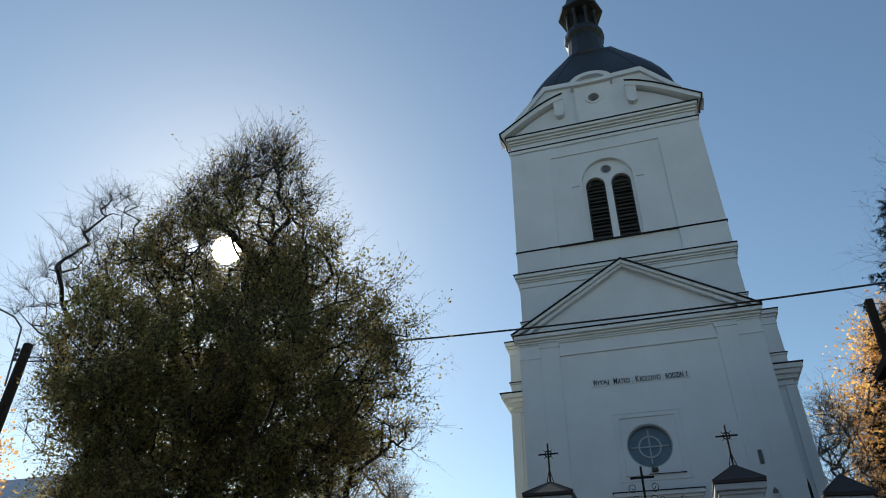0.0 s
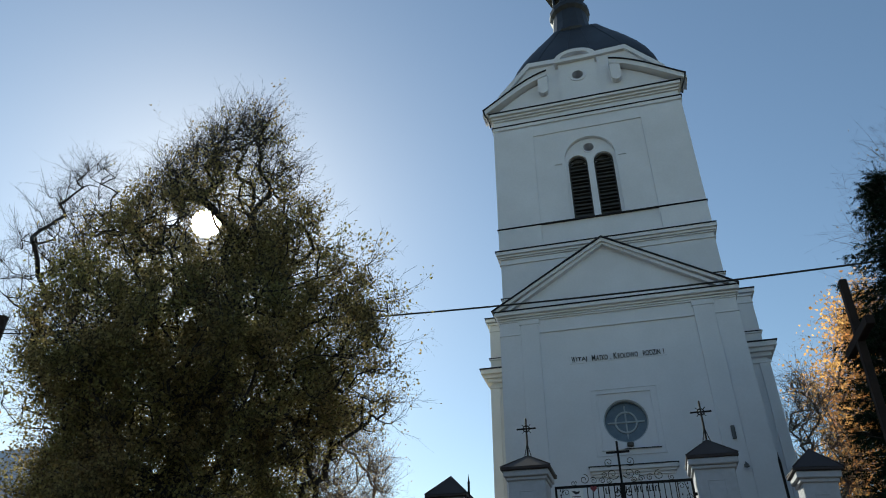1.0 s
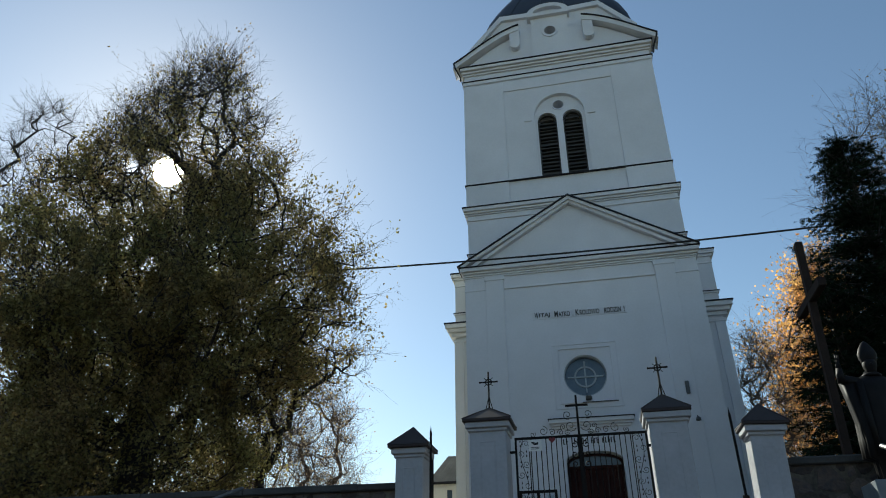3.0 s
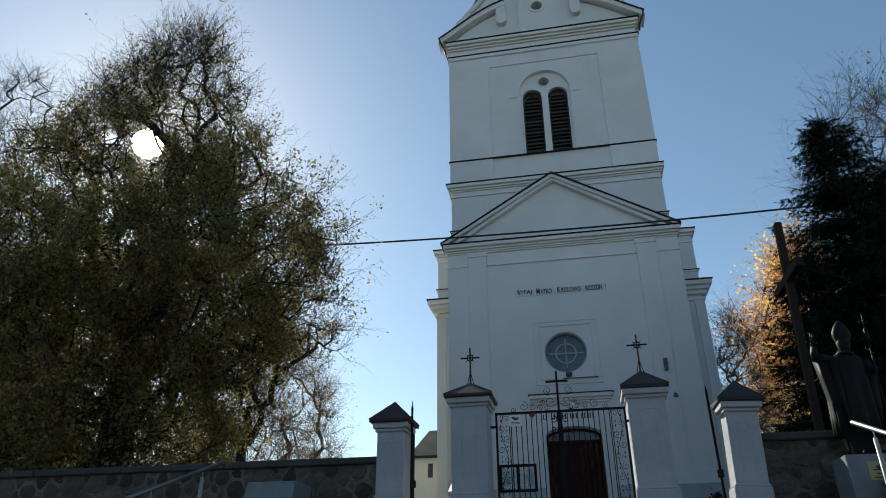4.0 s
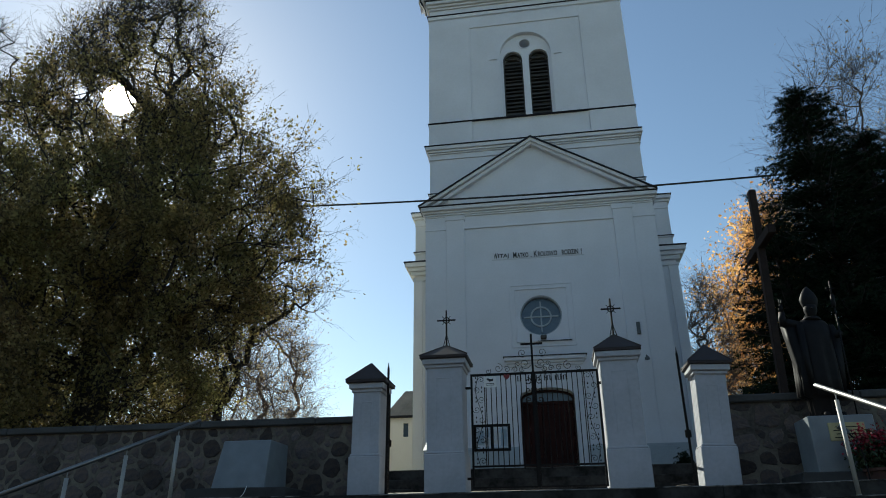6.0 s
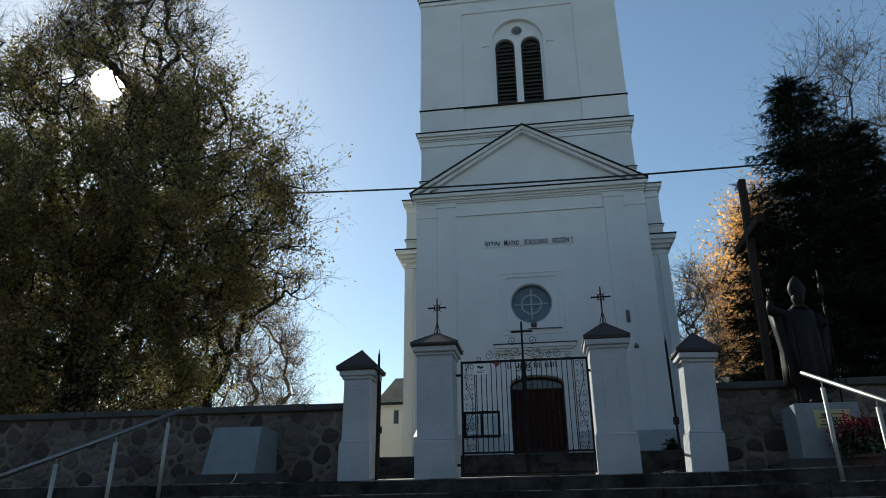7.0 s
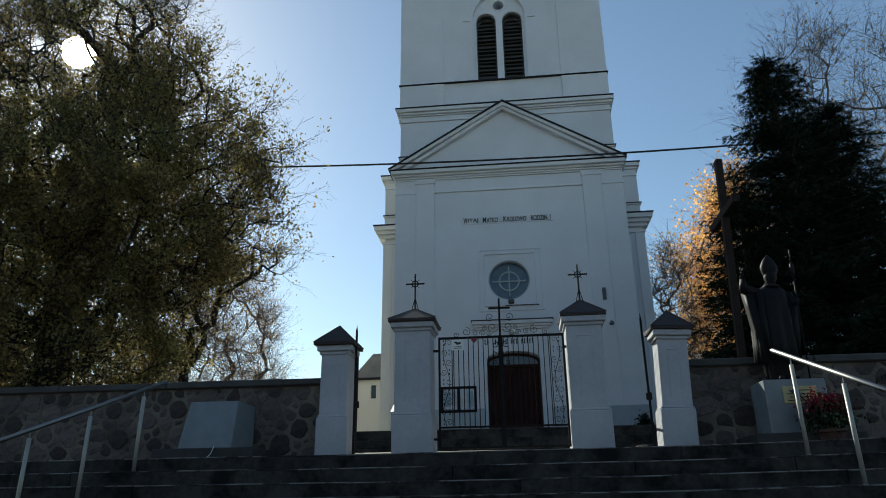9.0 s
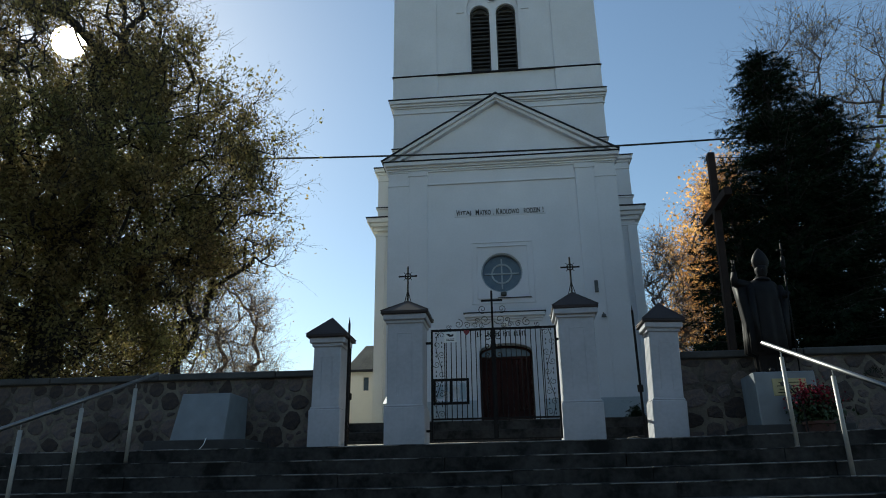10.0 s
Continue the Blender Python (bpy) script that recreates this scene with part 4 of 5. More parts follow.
# ------------------------------------------------------------ churchyard wall of fieldstones
def rubble(name, x0, x1, z0, z1, y, label, seed, dense):
    """A rubble wall: mortar core, coping, stones of many sizes packed by their size."""
    w = thing(name, ((x0 + x1) / 2, y + 0.25, z0), label, "wall", "", "structure")
    ox, oz = (x0 + x1) / 2, z0
    part("core", boxes([(x0 - ox, x1 - ox, -0.25, 0.25, -0.3, z1 - z0 - 0.12)]), M["mortar"], w)
    cop = bmesh.new()
    rng = random.Random(seed)
    x = x0
    while x < x1:
        L = min(rng.uniform(1.4, 2.4), x1 - x)
        box(cop, x - ox + 0.004, x + L - ox - 0.004, -0.33 + rng.uniform(-0.01, 0.01), 0.33, z1 - z0 - 0.12, z1 - z0 + rng.uniform(-0.006, 0.006), 0.02)
        x += L
    part("coping", cop, M["coping"], w, "grey concrete coping")
    placed = []
    cells = collections.defaultdict(list)
    for r, tries in ((0.19, 150), (0.145, 420), (0.11, 1300), (0.08, 3500), (0.055, 3500)):
        for _ in range(tries):
            rr = r * rng.uniform(0.85, 1.15)
            cx, cz = rng.uniform(dense[0], dense[1]), rng.uniform(z0 + 0.02, z1 - 0.14)
            if cz + rr * 0.8 > z1 - 0.12:
                continue
            i = int(cx / 0.5)
            if all((cx - a) ** 2 * 0.8 + (cz - b) ** 2 * 1.15 > ((rr + c) * 0.98) ** 2 for k in (i - 1, i, i + 1) for a, b, c in cells[k]):
                cells[i].append((cx, cz, rr))
                placed.append((cx, cz, rr))
    placed.sort(key=lambda q: -q[2])
    seeds = np.array(placed)
    small_v, small_f = [], []
    for n, (cx, cz, rr) in enumerate(placed):
        # the stone fills its share of the wall, up to a joint
        poly = [(cx - 0.5, max(z0, cz - 0.5)), (cx + 0.5, max(z0, cz - 0.5)), (cx + 0.5, min(z1 - 0.125, cz + 0.5)), (cx - 0.5, min(z1 - 0.125, cz + 0.5))]
        near = seeds[(np.abs(seeds[:, 0] - cx) < 0.75) & (np.hypot(seeds[:, 0] - cx, seeds[:, 1] - cz) > 1e-6)]
        for ax, az, ar in near:
            d = math.hypot(ax - cx, az - cz)
            nx, nz = (ax - cx) / d, (az - cz) / d
            lim = (d * d + rr * rr - ar * ar) / (2 * d) - rng.uniform(0.010, 0.030)
            out = []
            for i, p in enumerate(poly):
                q = poly[(i + 1) % len(poly)]
                sp, sq = (p[0] - cx) * nx + (p[1] - cz) * nz - lim, (q[0] - cx) * nx + (q[1] - cz) * nz - lim
                if sp <= 0:
                    out.append(p)
                if sp * sq < 0:
                    u = sp / (sp - sq)
                    out.append((p[0] + (q[0] - p[0]) * u, p[1] + (q[1] - p[1]) * u))
            poly = out
            if len(poly) < 3:
                break
        if len(poly) < 3:
            continue
        # knock the corners off
        soft = []
        for i, p in enumerate(poly):
            a, c = poly[i - 1], poly[(i + 1) % len(poly)]
            k = rng.uniform(0.16, 0.30)
            soft += [(p[0] + (a[0] - p[0]) * k, p[1] + (a[1] - p[1]) * k), (p[0] + (c[0] - p[0]) * k, p[1] + (c[1] - p[1]) * k)]
        m = len(soft)
        gx, gz = sum(p[0] for p in soft) / m, sum(p[1] for p in soft) / m
        reach = max(math.hypot(p[0] - gx, p[1] - gz) for p in soft)
        if reach > 0.42:
            soft = [(gx + (p[0] - gx) * 0.42 / reach, gz + (p[1] - gz) * 0.42 / reach) for p in soft]
        proud = min(0.008 + rr * 0.06, 0.02)
        wob = [rng.uniform(0.86, 1.04) for _ in range(m)]

        def loop(k, dy):
            return [((p[0] - gx) * k * wob[j], dy + rng.uniform(-0.004, 0.004), (p[1] - gz) * k * wob[j]) for j, p in enumerate(soft)]

        vs = loop(1.0, 0.04) + loop(0.97, -proud * 0.5) + loop(0.80, -proud) + [(0, -proud * rng.uniform(0.9, 1.3), 0)]
        fs = []
        for a in (0, m):
            fs += [(a + j, a + (j + 1) % m, a + m + (j + 1) % m, a + m + j) for j in range(m)]
        fs += [(2 * m + j, 2 * m + (j + 1) % m, 3 * m) for j in range(m)]
        px, pz = gx - ox, gz - oz
        if n < 260:
            ob = raw("stone", vs, fs, M["stone"], w, "")
            ob.location = (px, -0.25, pz)
        else:
            b = len(small_v)
            small_v += [(v[0] + px, v[1] - 0.25, v[2] + pz) for v in vs]
            small_f += [tuple(b + i for i in f) for f in fs]
    if small_v:
        tagged(raw("small_stones", small_v, small_f, M["stone_joined"], w, "small stones packed between the large ones"), kind="stuff")
    return w


rubble("wall_west", -26.0, -3.48, LANDING, 1.24, 11.9, "old fieldstone churchyard wall with grey mortar and coping", 3, (-12.5, -3.6))
rubble("wall_east", 2.82, 24.0, LANDING, 1.35, 11.9, "old fieldstone churchyard wall with grey mortar and coping", 5, (2.95, 9.5))

# ------------------------------------------------------------ memorial block, statue on its pedestal
mem = thing("memorial_stone", (-5.14, 11.4, LANDING), "pale grey granite memorial block on a dark base", "memorial")
part("base", boxes([(-0.85, 0.85, -0.62, 0.42, 0, 0.22)], 0.012), M["granite_dark"], mem, "dark stone base")
bm = bmesh.new()
frustum(bm, -0.47, 0.44, -0.52, 0.42, 0.22, 0.01, 0.03, 0.415, 0.39, 0.99)
bmesh.ops.bevel(bm, geom=bm.edges[:], offset=0.012, segments=1, affect="EDGES", profile=0.5)
part("block", bm, M["granite"], mem)
ped = thing("pedestal", (4.15, 11.32, LANDING), "pale grey granite statue pedestal with a brass plate", "pedestal")
part("base", boxes([(-0.75, 0.8, -0.55, 0.5, 0, 0.26)], 0.012), M["granite_dark"], ped, "dark stone base slab")
part("block", boxes([(-0.45, 0.45, -0.33, 0.34, 0.26, 1.07)], 0.012), M["granite"], ped)
plq = part("plaque", boxes([(-0.20, 0.30, -0.345, -0.328, 0.70, 0.96)], 0.004), M["brass"], ped, "tarnished brass plate")
for k in range(4):
    part("print_bar", boxes([(-0.14 + 0.03 * (k % 2), 0.24 - 0.03 * (k % 2), -0.349, -0.344, 0.74 + 0.05 * k, 0.752 + 0.05 * k)]), M["iron"], plq)


def statue(at):
    """A robed figure with a tall pointed hat, one arm raised, a staff in the other; one plain mesh."""
    bm = bmesh.new()
    fold = lambda a, z: 1 + (0.06 * math.sin(7 * a + 1.5 * z) + 0.06 * math.sin(12 * a + z)) * max(0.0, min(1.0, (1.40 - z) / 0.5))
    # alb below, wide chasuble over it
    prof = [(0.20, 0.0), (0.22, 0.04), (0.23, 0.28), (0.27, 0.30), (0.345, 0.33), (0.34, 0.60), (0.335, 0.90), (0.325, 1.15), (0.32, 1.32), (0.295, 1.44), (0.21, 1.53), (0.12, 1.58), (0.08, 1.64)]
    n = 48
    rings = []
    for r, z in prof:
        sx = -0.03 if z < 1.5 else 0.0
        rings.append([bm.verts.new((sx + r * fold(2 * math.pi * i / n, z) * math.cos(2 * math.pi * i / n), 0.60 * r * fold(2 * math.pi * i / n, z) * math.sin(2 * math.pi * i / n), z)) for i in range(n)])
    for a, b in zip(rings, rings[1:]):
        for i in range(n):
            bm.faces.new((a[i], a[(i + 1) % n], b[(i + 1) % n], b[i]))
    bm.faces.new(rings[0][::-1])
    bm.faces.new(rings[-1])
    # collar, neck, head with brow and chin
    lathe(bm, [(0.13, 1.54), (0.14, 1.57), (0.11, 1.60)], 18, 0, -0.02)
    lathe(bm, [(0.06, 1.58), (0.075, 1.64), (0.098, 1.70), (0.102, 1.76), (0.09, 1.80), (0.03, 1.83)], 18, 0.01, -0.03)
    bmesh.ops.create_icosphere(bm, subdivisions=1, radius=0.022, matrix=Matrix.Translation((-0.01, -0.135, 1.725)))
    # mitre: two pointed plates, flat from front to back
    hat = [(0.108, 1.77), (0.135, 1.86), (0.14, 1.92), (0.105, 2.01), (0.05, 2.09), (0.010, 2.13)]
    rings = [[bm.verts.new((0.015 + r * math.cos(2 * math.pi * i / 18), -0.02 + 0.72 * r * math.sin(2 * math.pi * i / 18), z)) for i in range(18)] for r, z in hat]
    for a, b in zip(rings, rings[1:]):
        for i in range(18):
            bm.faces.new((a[i], a[(i + 1) % 18], b[(i + 1) % 18], b[i]))
    bm.faces.new(rings[-1])
    # raised arm: upper arm level with the shoulder, forearm straight up, two fingers lifted
    tube(bm, [(-0.20, -0.02, 1.44), (-0.33, -0.05, 1.47), (-0.46, -0.09, 1.49)], 0.095, 12, 0.075)
    tube(bm, [(-0.46, -0.09, 1.44), (-0.485, -0.11, 1.56), (-0.48, -0.12, 1.66)], 0.070, 12, 0.045)
    tube(bm, [(-0.48, -0.12, 1.65), (-0.485, -0.13, 1.72), (-0.48, -0.13, 1.78)], 0.040, 10, 0.032)
    tube(bm, [(-0.465, -0.13, 1.77), (-0.455, -0.13, 1.87)], 0.014, 8)
    tube(bm, [(-0.492, -0.13, 1.77), (-0.492, -0.13, 1.88)], 0.014, 8)
    # the mantle hangs from the elbow to the hem in two folds
    slab(bm, [(-0.47, 1.50), (-0.25, 1.48), (-0.24, 0.42), (-0.33, 0.36), (-0.36, 0.80), (-0.42, 1.20)], [], -0.12, 0.08)
    slab(bm, [(-0.30, 1.44), (-0.22, 1.44), (-0.19, 0.36), (-0.25, 0.33)], [], -0.20, 0.0)
    # other arm, bent to the staff
    tube(bm, [(0.24, -0.02, 1.44), (0.32, -0.06, 1.26), (0.30, -0.20, 1.30)], 0.085, 12, 0.055)
    slab(bm, [(0.34, 1.34), (0.22, 1.46), (0.20, 0.40), (0.28, 0.36), (0.32, 0.80)], [], -0.13, 0.08)
    tube(bm, [(0.30, -0.24, 0.02), (0.30, -0.22, 1.90)], 0.011, 8)
    lathe(bm, [(0.01, 1.70), (0.034, 1.74), (0.028, 1.84), (0.034, 1.90), (0.01, 1.94)], 10, 0.30, -0.22)
    tube(bm, [(0.30, -0.22, 1.90), (0.30, -0.22, 2.16)], 0.014, 8)
    tube(bm, [(0.225, -0.22, 2.03), (0.365, -0.22, 2.03)], 0.012, 8)
    for s in (-1, 1):
        tube(bm, [(s * 0.10, -0.10, 0.04), (s * 0.12, -0.26, 0.03)], 0.05, 8, 0.035)
    me = mesh_of(bm, "statue", M["bronze"], True)
    ob = new("statue", me)
    ob.matrix_basis = pose(*at, 0, 2.2, 4)
    return tagged(ob, "dark bronze statue of a robed bishop with raised hand and staff", "statue")


statue((4.13, 11.35, LANDING + 1.075))

planter = thing("flower_planter", (4.42, 10.72, LANDING), "brown planter full of crimson flowers beside the pedestal", "planter")
part("pot", lathe(bmesh.new(), [(0.16, 0.0), (0.21, 0.23), (0.235, 0.24), (0.235, 0.28), (0.20, 0.28)], 20), M["terracotta"], planter)


def tufts(name, n, rx, ry, rz, cz, size, mat, parent, seed, label):
    rs = np.random.RandomState(seed)
    p = rs.normal(size=(n, 3))
    p /= np.linalg.norm(p, axis=1)[:, None]
    p *= (rs.uniform(0.25, 1.0, (n, 1)) ** 0.5) * (1 + 0.25 * rs.normal(size=(n, 1)))
    p = p * (rx, ry, rz) + (0, 0, cz)
    a, b = rs.normal(size=(n, 3)), rs.normal(size=(n, 3))
    a /= np.linalg.norm(a, axis=1)[:, None]
    b = np.cross(a, b)
    b /= np.linalg.norm(b, axis=1)[:, None]
    s = size * rs.uniform(0.6, 1.3, (n, 1))
    v = np.stack([p - a * s, p - b * s * 0.7, p + a * s, p + b * s * 0.7], 1).reshape(-1, 3)
    return raw(name, v, np.arange(4 * n).reshape(n, 4), mat, parent, label)


tufts("foliage", 1300, 0.33, 0.25, 0.26, 0.46, 0.035, M["plant"], planter, 1, "dark green leaves")
tufts("blossom", 1300, 0.33, 0.27, 0.21, 0.62, 0.022, M["petal"], planter, 2, "crimson blossom")


spot = thing("floodlight", (4.02, 10.55, LANDING), "small grey floodlight on a bent stem aimed at the statue", "floodlight")
part("stem", tubes([([(0.16, 0, 0), (0.15, 0, 0.45), (0.10, 0.01, 0.66), (0.02, 0.02, 0.76)], 0.011)], 8), M["iron"], spot)
bm = lathe(bmesh.new(), [(0.030, -0.07), (0.042, -0.05), (0.045, 0.03), (0.060, 0.07), (0.052, 0.072)], 14)
bmesh.ops.transform(bm, matrix=pose(-0.02, 0.02, 0.80, -18, -32, 0), verts=bm.verts[:])
head = part("head", bm, M["grey"], spot)
bm = lathe(bmesh.new(), [(0.050, 0.066), (0.050, 0.074)], 14)
bmesh.ops.transform(bm, matrix=pose(-0.02, 0.02, 0.80, -18, -32, 0), verts=bm.verts[:])
part("lens", bm, M["white"], head, "pale frosted lens")
part("foot", lathe(bmesh.new(), [(0.05, 0.0), (0.05, 0.02), (0.02, 0.03)], 12, 0.16, 0), M["iron"], spot)


cord = tubes([([(-4.74, 10.34, LANDING + 0.21), (-4.76, 10.30, LANDING + 0.10), (-4.82, 10.26, LANDING + 0.015), (-4.70, 10.22, LANDING + 0.012), (-4.52, 10.26, LANDING + 0.012), (-4.40, 10.20, LANDING + 0.012), (-4.36, 10.28, LANDING + 0.012), (-4.46, 10.32, LANDING + 0.012)], 0.006)], 6)
tagged(part("cord", cord, M["white"]), "pale loose cord lying before the memorial block", "cord")

# ------------------------------------------------------------ handrails on the steps
def handrail(first, step, posts, end, label, H=1.02, sink=0.0):
    """Steel rail that follows the steps: post bases, thin pins, one long tube."""
    r = thing("handrail", first, label, "handrail", "step handrails")
    P = [Vector(step) * k for k in range(posts)]
    up = Vector((0, 0, H))
    a, b = P[0] - Vector(step) * end + up + Vector((0, 0, 0.05)), P[-1] + Vector(step) * 0.4 + up + Vector((0, 0, 0.05))
    rail = part("rail", tubes([([a, b], 0.030)], 14), M["steel"], r, "polished steel tube", True)
    for e in (a, b):
        bm = bmesh.new()
        bmesh.ops.create_icosphere(bm, subdivisions=1, radius=0.030, matrix=Matrix.Translation(e))
        part("end_cap", bm, M["steel"], rail)
    for n, p in enumerate(P):
        base = p - Vector((0, 0, sink * n))   # the treads fall faster than the rail
        post = part("post", tubes([([base - Vector((0, 0, 0.02)), p + up * 0.95], 0.027)], 14), M["steel_post"], r, "satin pale steel post", True)
        part("pin", tubes([([p + up * 0.95, p + up + Vector((0, 0, 0.05))], 0.008)], 8), M["steel"], post)
        part("foot", lathe(bmesh.new(), [(0.032, base.z - 0.02), (0.032, base.z + 0.004), (0.0275, base.z + 0.008)], 14, p.x, p.y), M["steel_post"], post)
    return r


handrail((-5.47, 9.44, -0.425), (-0.385, -0.60, -0.335), 4, 0.43, "brushed stainless steel handrail on the church steps", 1.105, 0.045)
handrail((3.57, 9.44, -0.36), (0.34, -0.60, -0.355), 4, 0.38, "brushed stainless steel handrail on the church steps", 1.21, 0.02)

# ------------------------------------------------------------ timber cross, pole, cable, fallen stone
tc = thing("timber_cross", (4.15, 13.5, -0.3), "tall dark timber cross behind the churchyard wall", "cross")
tc.matrix_basis = pose(4.15, 13.5, -0.3, 0, 2.4, 0)
part("upright", boxes([(-0.068, 0.068, -0.08, 0.08, -0.2, 6.2)], 0.012), M["wood"], tc)
part("crossbeam", boxes([(-0.072, 0.072, -0.85, 0.85, 4.86, 5.04)], 0.012), M["wood"], tc)
pole = thing("utility_pole", (-21.6, 17.0, 0.0), "dark utility pole with a street lamp arm", "pole")
part("shaft", lathe(bmesh.new(), [(0.22, 0.2), (0.17, 10.3)], 14), M["wood"], pole)
part("lamp_arm", tubes([([(-0.1, -0.2, 8.6), (-0.25, -0.25, 10.2), (-0.3, -0.3, 10.9), (-0.6, -0.5, 11.3), (-2.4, -1.6, 12.2)], 0.035)], 8), M["grey"], pole)
part("lamp_head", boxes([(-2.9, -2.3, -1.95, -1.5, 12.15, 12.3)], 0.04), M["grey"], pole, "grey street lamp head")
for k in range(3):
    part("insulator", lathe(bmesh.new(), [(0.03, 9.6 + 0.18 * k), (0.07, 9.65 + 0.18 * k), (0.05, 9.74 + 0.18 * k)], 8, -0.2, -0.15), M["grey"], pole)
A, B, sag = Vector((-21.5, 17.0, 9.62)), Vector((30.0, 17.0, 9.75)), 1.64
cable = tubes([([A.lerp(B, u) - Vector((0, 0, 4 * sag * u * (1 - u))) for u in np.linspace(0, 1, 60)], 0.026)], 6)
ob = part("overhead_cable", cable, M["cable"])
tagged(ob, "black overhead cable strung from the pole", "cable")
bm = bmesh.new()
bmesh.ops.create_icosphere(bm, subdivisions=2, radius=0.11, matrix=Matrix.Translation((1.95, 12.05, -0.07)) @ Matrix.Diagonal((1.3, 0.8, 0.55, 1)))
for v in bm.verts:
    v.co += 0.02 * noise.noise_vector(v.co * 9)
tagged(part("loose_stone", bm, M["mortar"]), "pale loose stone lying by the pillar", "stone")


# slanted information board and a dark shrub in the yard
info = thing("information_board", (-2.42, 14.0, LANDING), "slanted white information board on a post behind the gate", "sign")
part("post", boxes([(-0.03, 0.03, 0.02, 0.08, 0, 1.1)], 0.005), M["iron"], info)
bm = boxes([(-0.30, 0.30, -0.02, 0.02, -0.24, 0.24)], 0.006)
bmesh.ops.transform(bm, matrix=pose(0.02, 0, 1.30, -32, 0, -38), verts=bm.verts[:])
part("panel", bm, M["white"], info)
shrub = thing("shrub", (3.55, 20.9, 0.58), "small dark evergreen shrub against the church wall", "shrub")
tufts("foliage", 2600, 0.24, 0.24, 0.42, 0.42, 0.035, M["needle"], shrub, 9, "dark green foliage")
part("stem", tubes([([(0, 0, 0), (0.02, 0, 0.4)], 0.02)], 6), M["bark"], shrub)


# ------------------------------------------------------------ trees
def bars(a, b, ra, rb, sides):
    """Verts and faces of tapered bars from a to b (arrays)."""
    n = len(a)
    d = b - a
    L = np.linalg.norm(d, axis=1)[:, None] + 1e-9
    d = d / L
    ref = np.where(np.abs(d[:, 2:3]) > 0.9, np.array([[1.0, 0, 0]]), np.array([[0, 0, 1.0]]))
    u = np.cross(d, ref)
    u /= np.linalg.norm(u, axis=1)[:, None]
    w = np.cross(d, u)
    ang = 2 * np.pi * np.arange(sides) / sides
    off = np.cos(ang)[None, :, None] * u[:, None, :] + np.sin(ang)[None, :, None] * w[:, None, :]
    va = a[:, None, :] + off * ra[:, None, None]
    vb = b[:, None, :] + off * rb[:, None, None]
    v = np.concatenate([va, vb], 1).reshape(-1, 3)
    k = np.arange(sides)
    f = np.stack([k, (k + 1) % sides, sides + (k + 1) % sides, sides + k], 1)
    f = (f[None] + (np.arange(n) * 2 * sides)[:, None, None]).reshape(-1, 4)
    return v, f


def skeleton_tree(base, crown, n, rs, fork, lean=(0, 0)):
    """Nodes of a tree: a trunk up to the fork, then every point of the crown joined to the nearest limb below it."""
    trunk = np.array([[lean[0] * u, lean[1] * u, fork * u] for u in np.linspace(0, 1, 7)])
    pts = [trunk]
    parent = [-1] + list(range(6))
    core = trunk[-1]
    order = np.argsort(np.linalg.norm((crown - core) * (1, 1, 0.75), axis=1))
    crown = crown[order]
    P = np.zeros((7 + len(crown), 3))
    P[:7] = trunk
    depth = np.zeros(7 + len(crown))
    depth[:7] = np.linspace(0, 0.6, 7)
    par = np.full(7 + len(crown), -1)
    par[1:7] = np.arange(6)
    for i, c in enumerate(crown):
        m = 7 + i
        dv = c - P[4:m]
        d = np.linalg.norm(dv, axis=1)
        cost = d + 0.16 * depth[4:m] + 0.30 * np.maximum(0, -dv[:, 2])
        j = 4 + int(np.argmin(cost))
        mid = P[j] + (c - P[j])
        P[m], par[m], depth[m] = mid, j, depth[j] + d[j - 4]
    weight = np.ones(len(P))
    for m in range(len(P) - 1, 0, -1):
        weight[par[m]] += weight[m]
    return P, par, weight


def twig_sprays(P, tips, outward, rs, per, length, droop):
    """Thin crooked twigs from the tips, in three pieces each, with short side shoots."""
    n = len(tips) * per
    a = np.repeat(P[tips], per, 0)
    d = 0.6 * np.repeat(outward[tips], per, 0) + rs.normal(scale=0.62, size=(n, 3)) + np.array([0, 0, 0.25])
    d /= np.linalg.norm(d, axis=1)[:, None]
    L = length * rs.uniform(0.35, 1.3, (n, 1))
    segs, pos = [], a
    for k in range(3):
        d = d + rs.normal(scale=0.30, size=(n, 3)) + np.array([0, 0, -droop])
        d /= np.linalg.norm(d, axis=1)[:, None]
        q = pos + d * L / 3
        segs.append((pos, q))
        for _ in range(2):
            sd = d + rs.normal(scale=0.7, size=(n, 3))
            sd /= np.linalg.norm(sd, axis=1)[:, None]
            m = pos + (q - pos) * rs.rand(n, 1)
            segs.append((m, m + sd * L * rs.uniform(0.12, 0.34, (n, 1))))
        pos = q
    return segs


def leaves_mesh(centres, size, rs):
    n = len(centres)
    a = rs.normal(size=(n, 3))
    a /= np.linalg.norm(a, axis=1)[:, None]
    b = np.cross(a, rs.normal(size=(n, 3)))
    b /= np.linalg.norm(b, axis=1)[:, None]
    s = size * rs.uniform(0.55, 1.3, (n, 1))
    v = np.stack([centres - a * s, centres - b * s * 0.62 + a * s * 0.1, centres + a * s, centres + b * s * 0.62 + a * s * 0.1], 1).reshape(-1, 3)
    return v, np.arange(4 * n).reshape(n, 4)


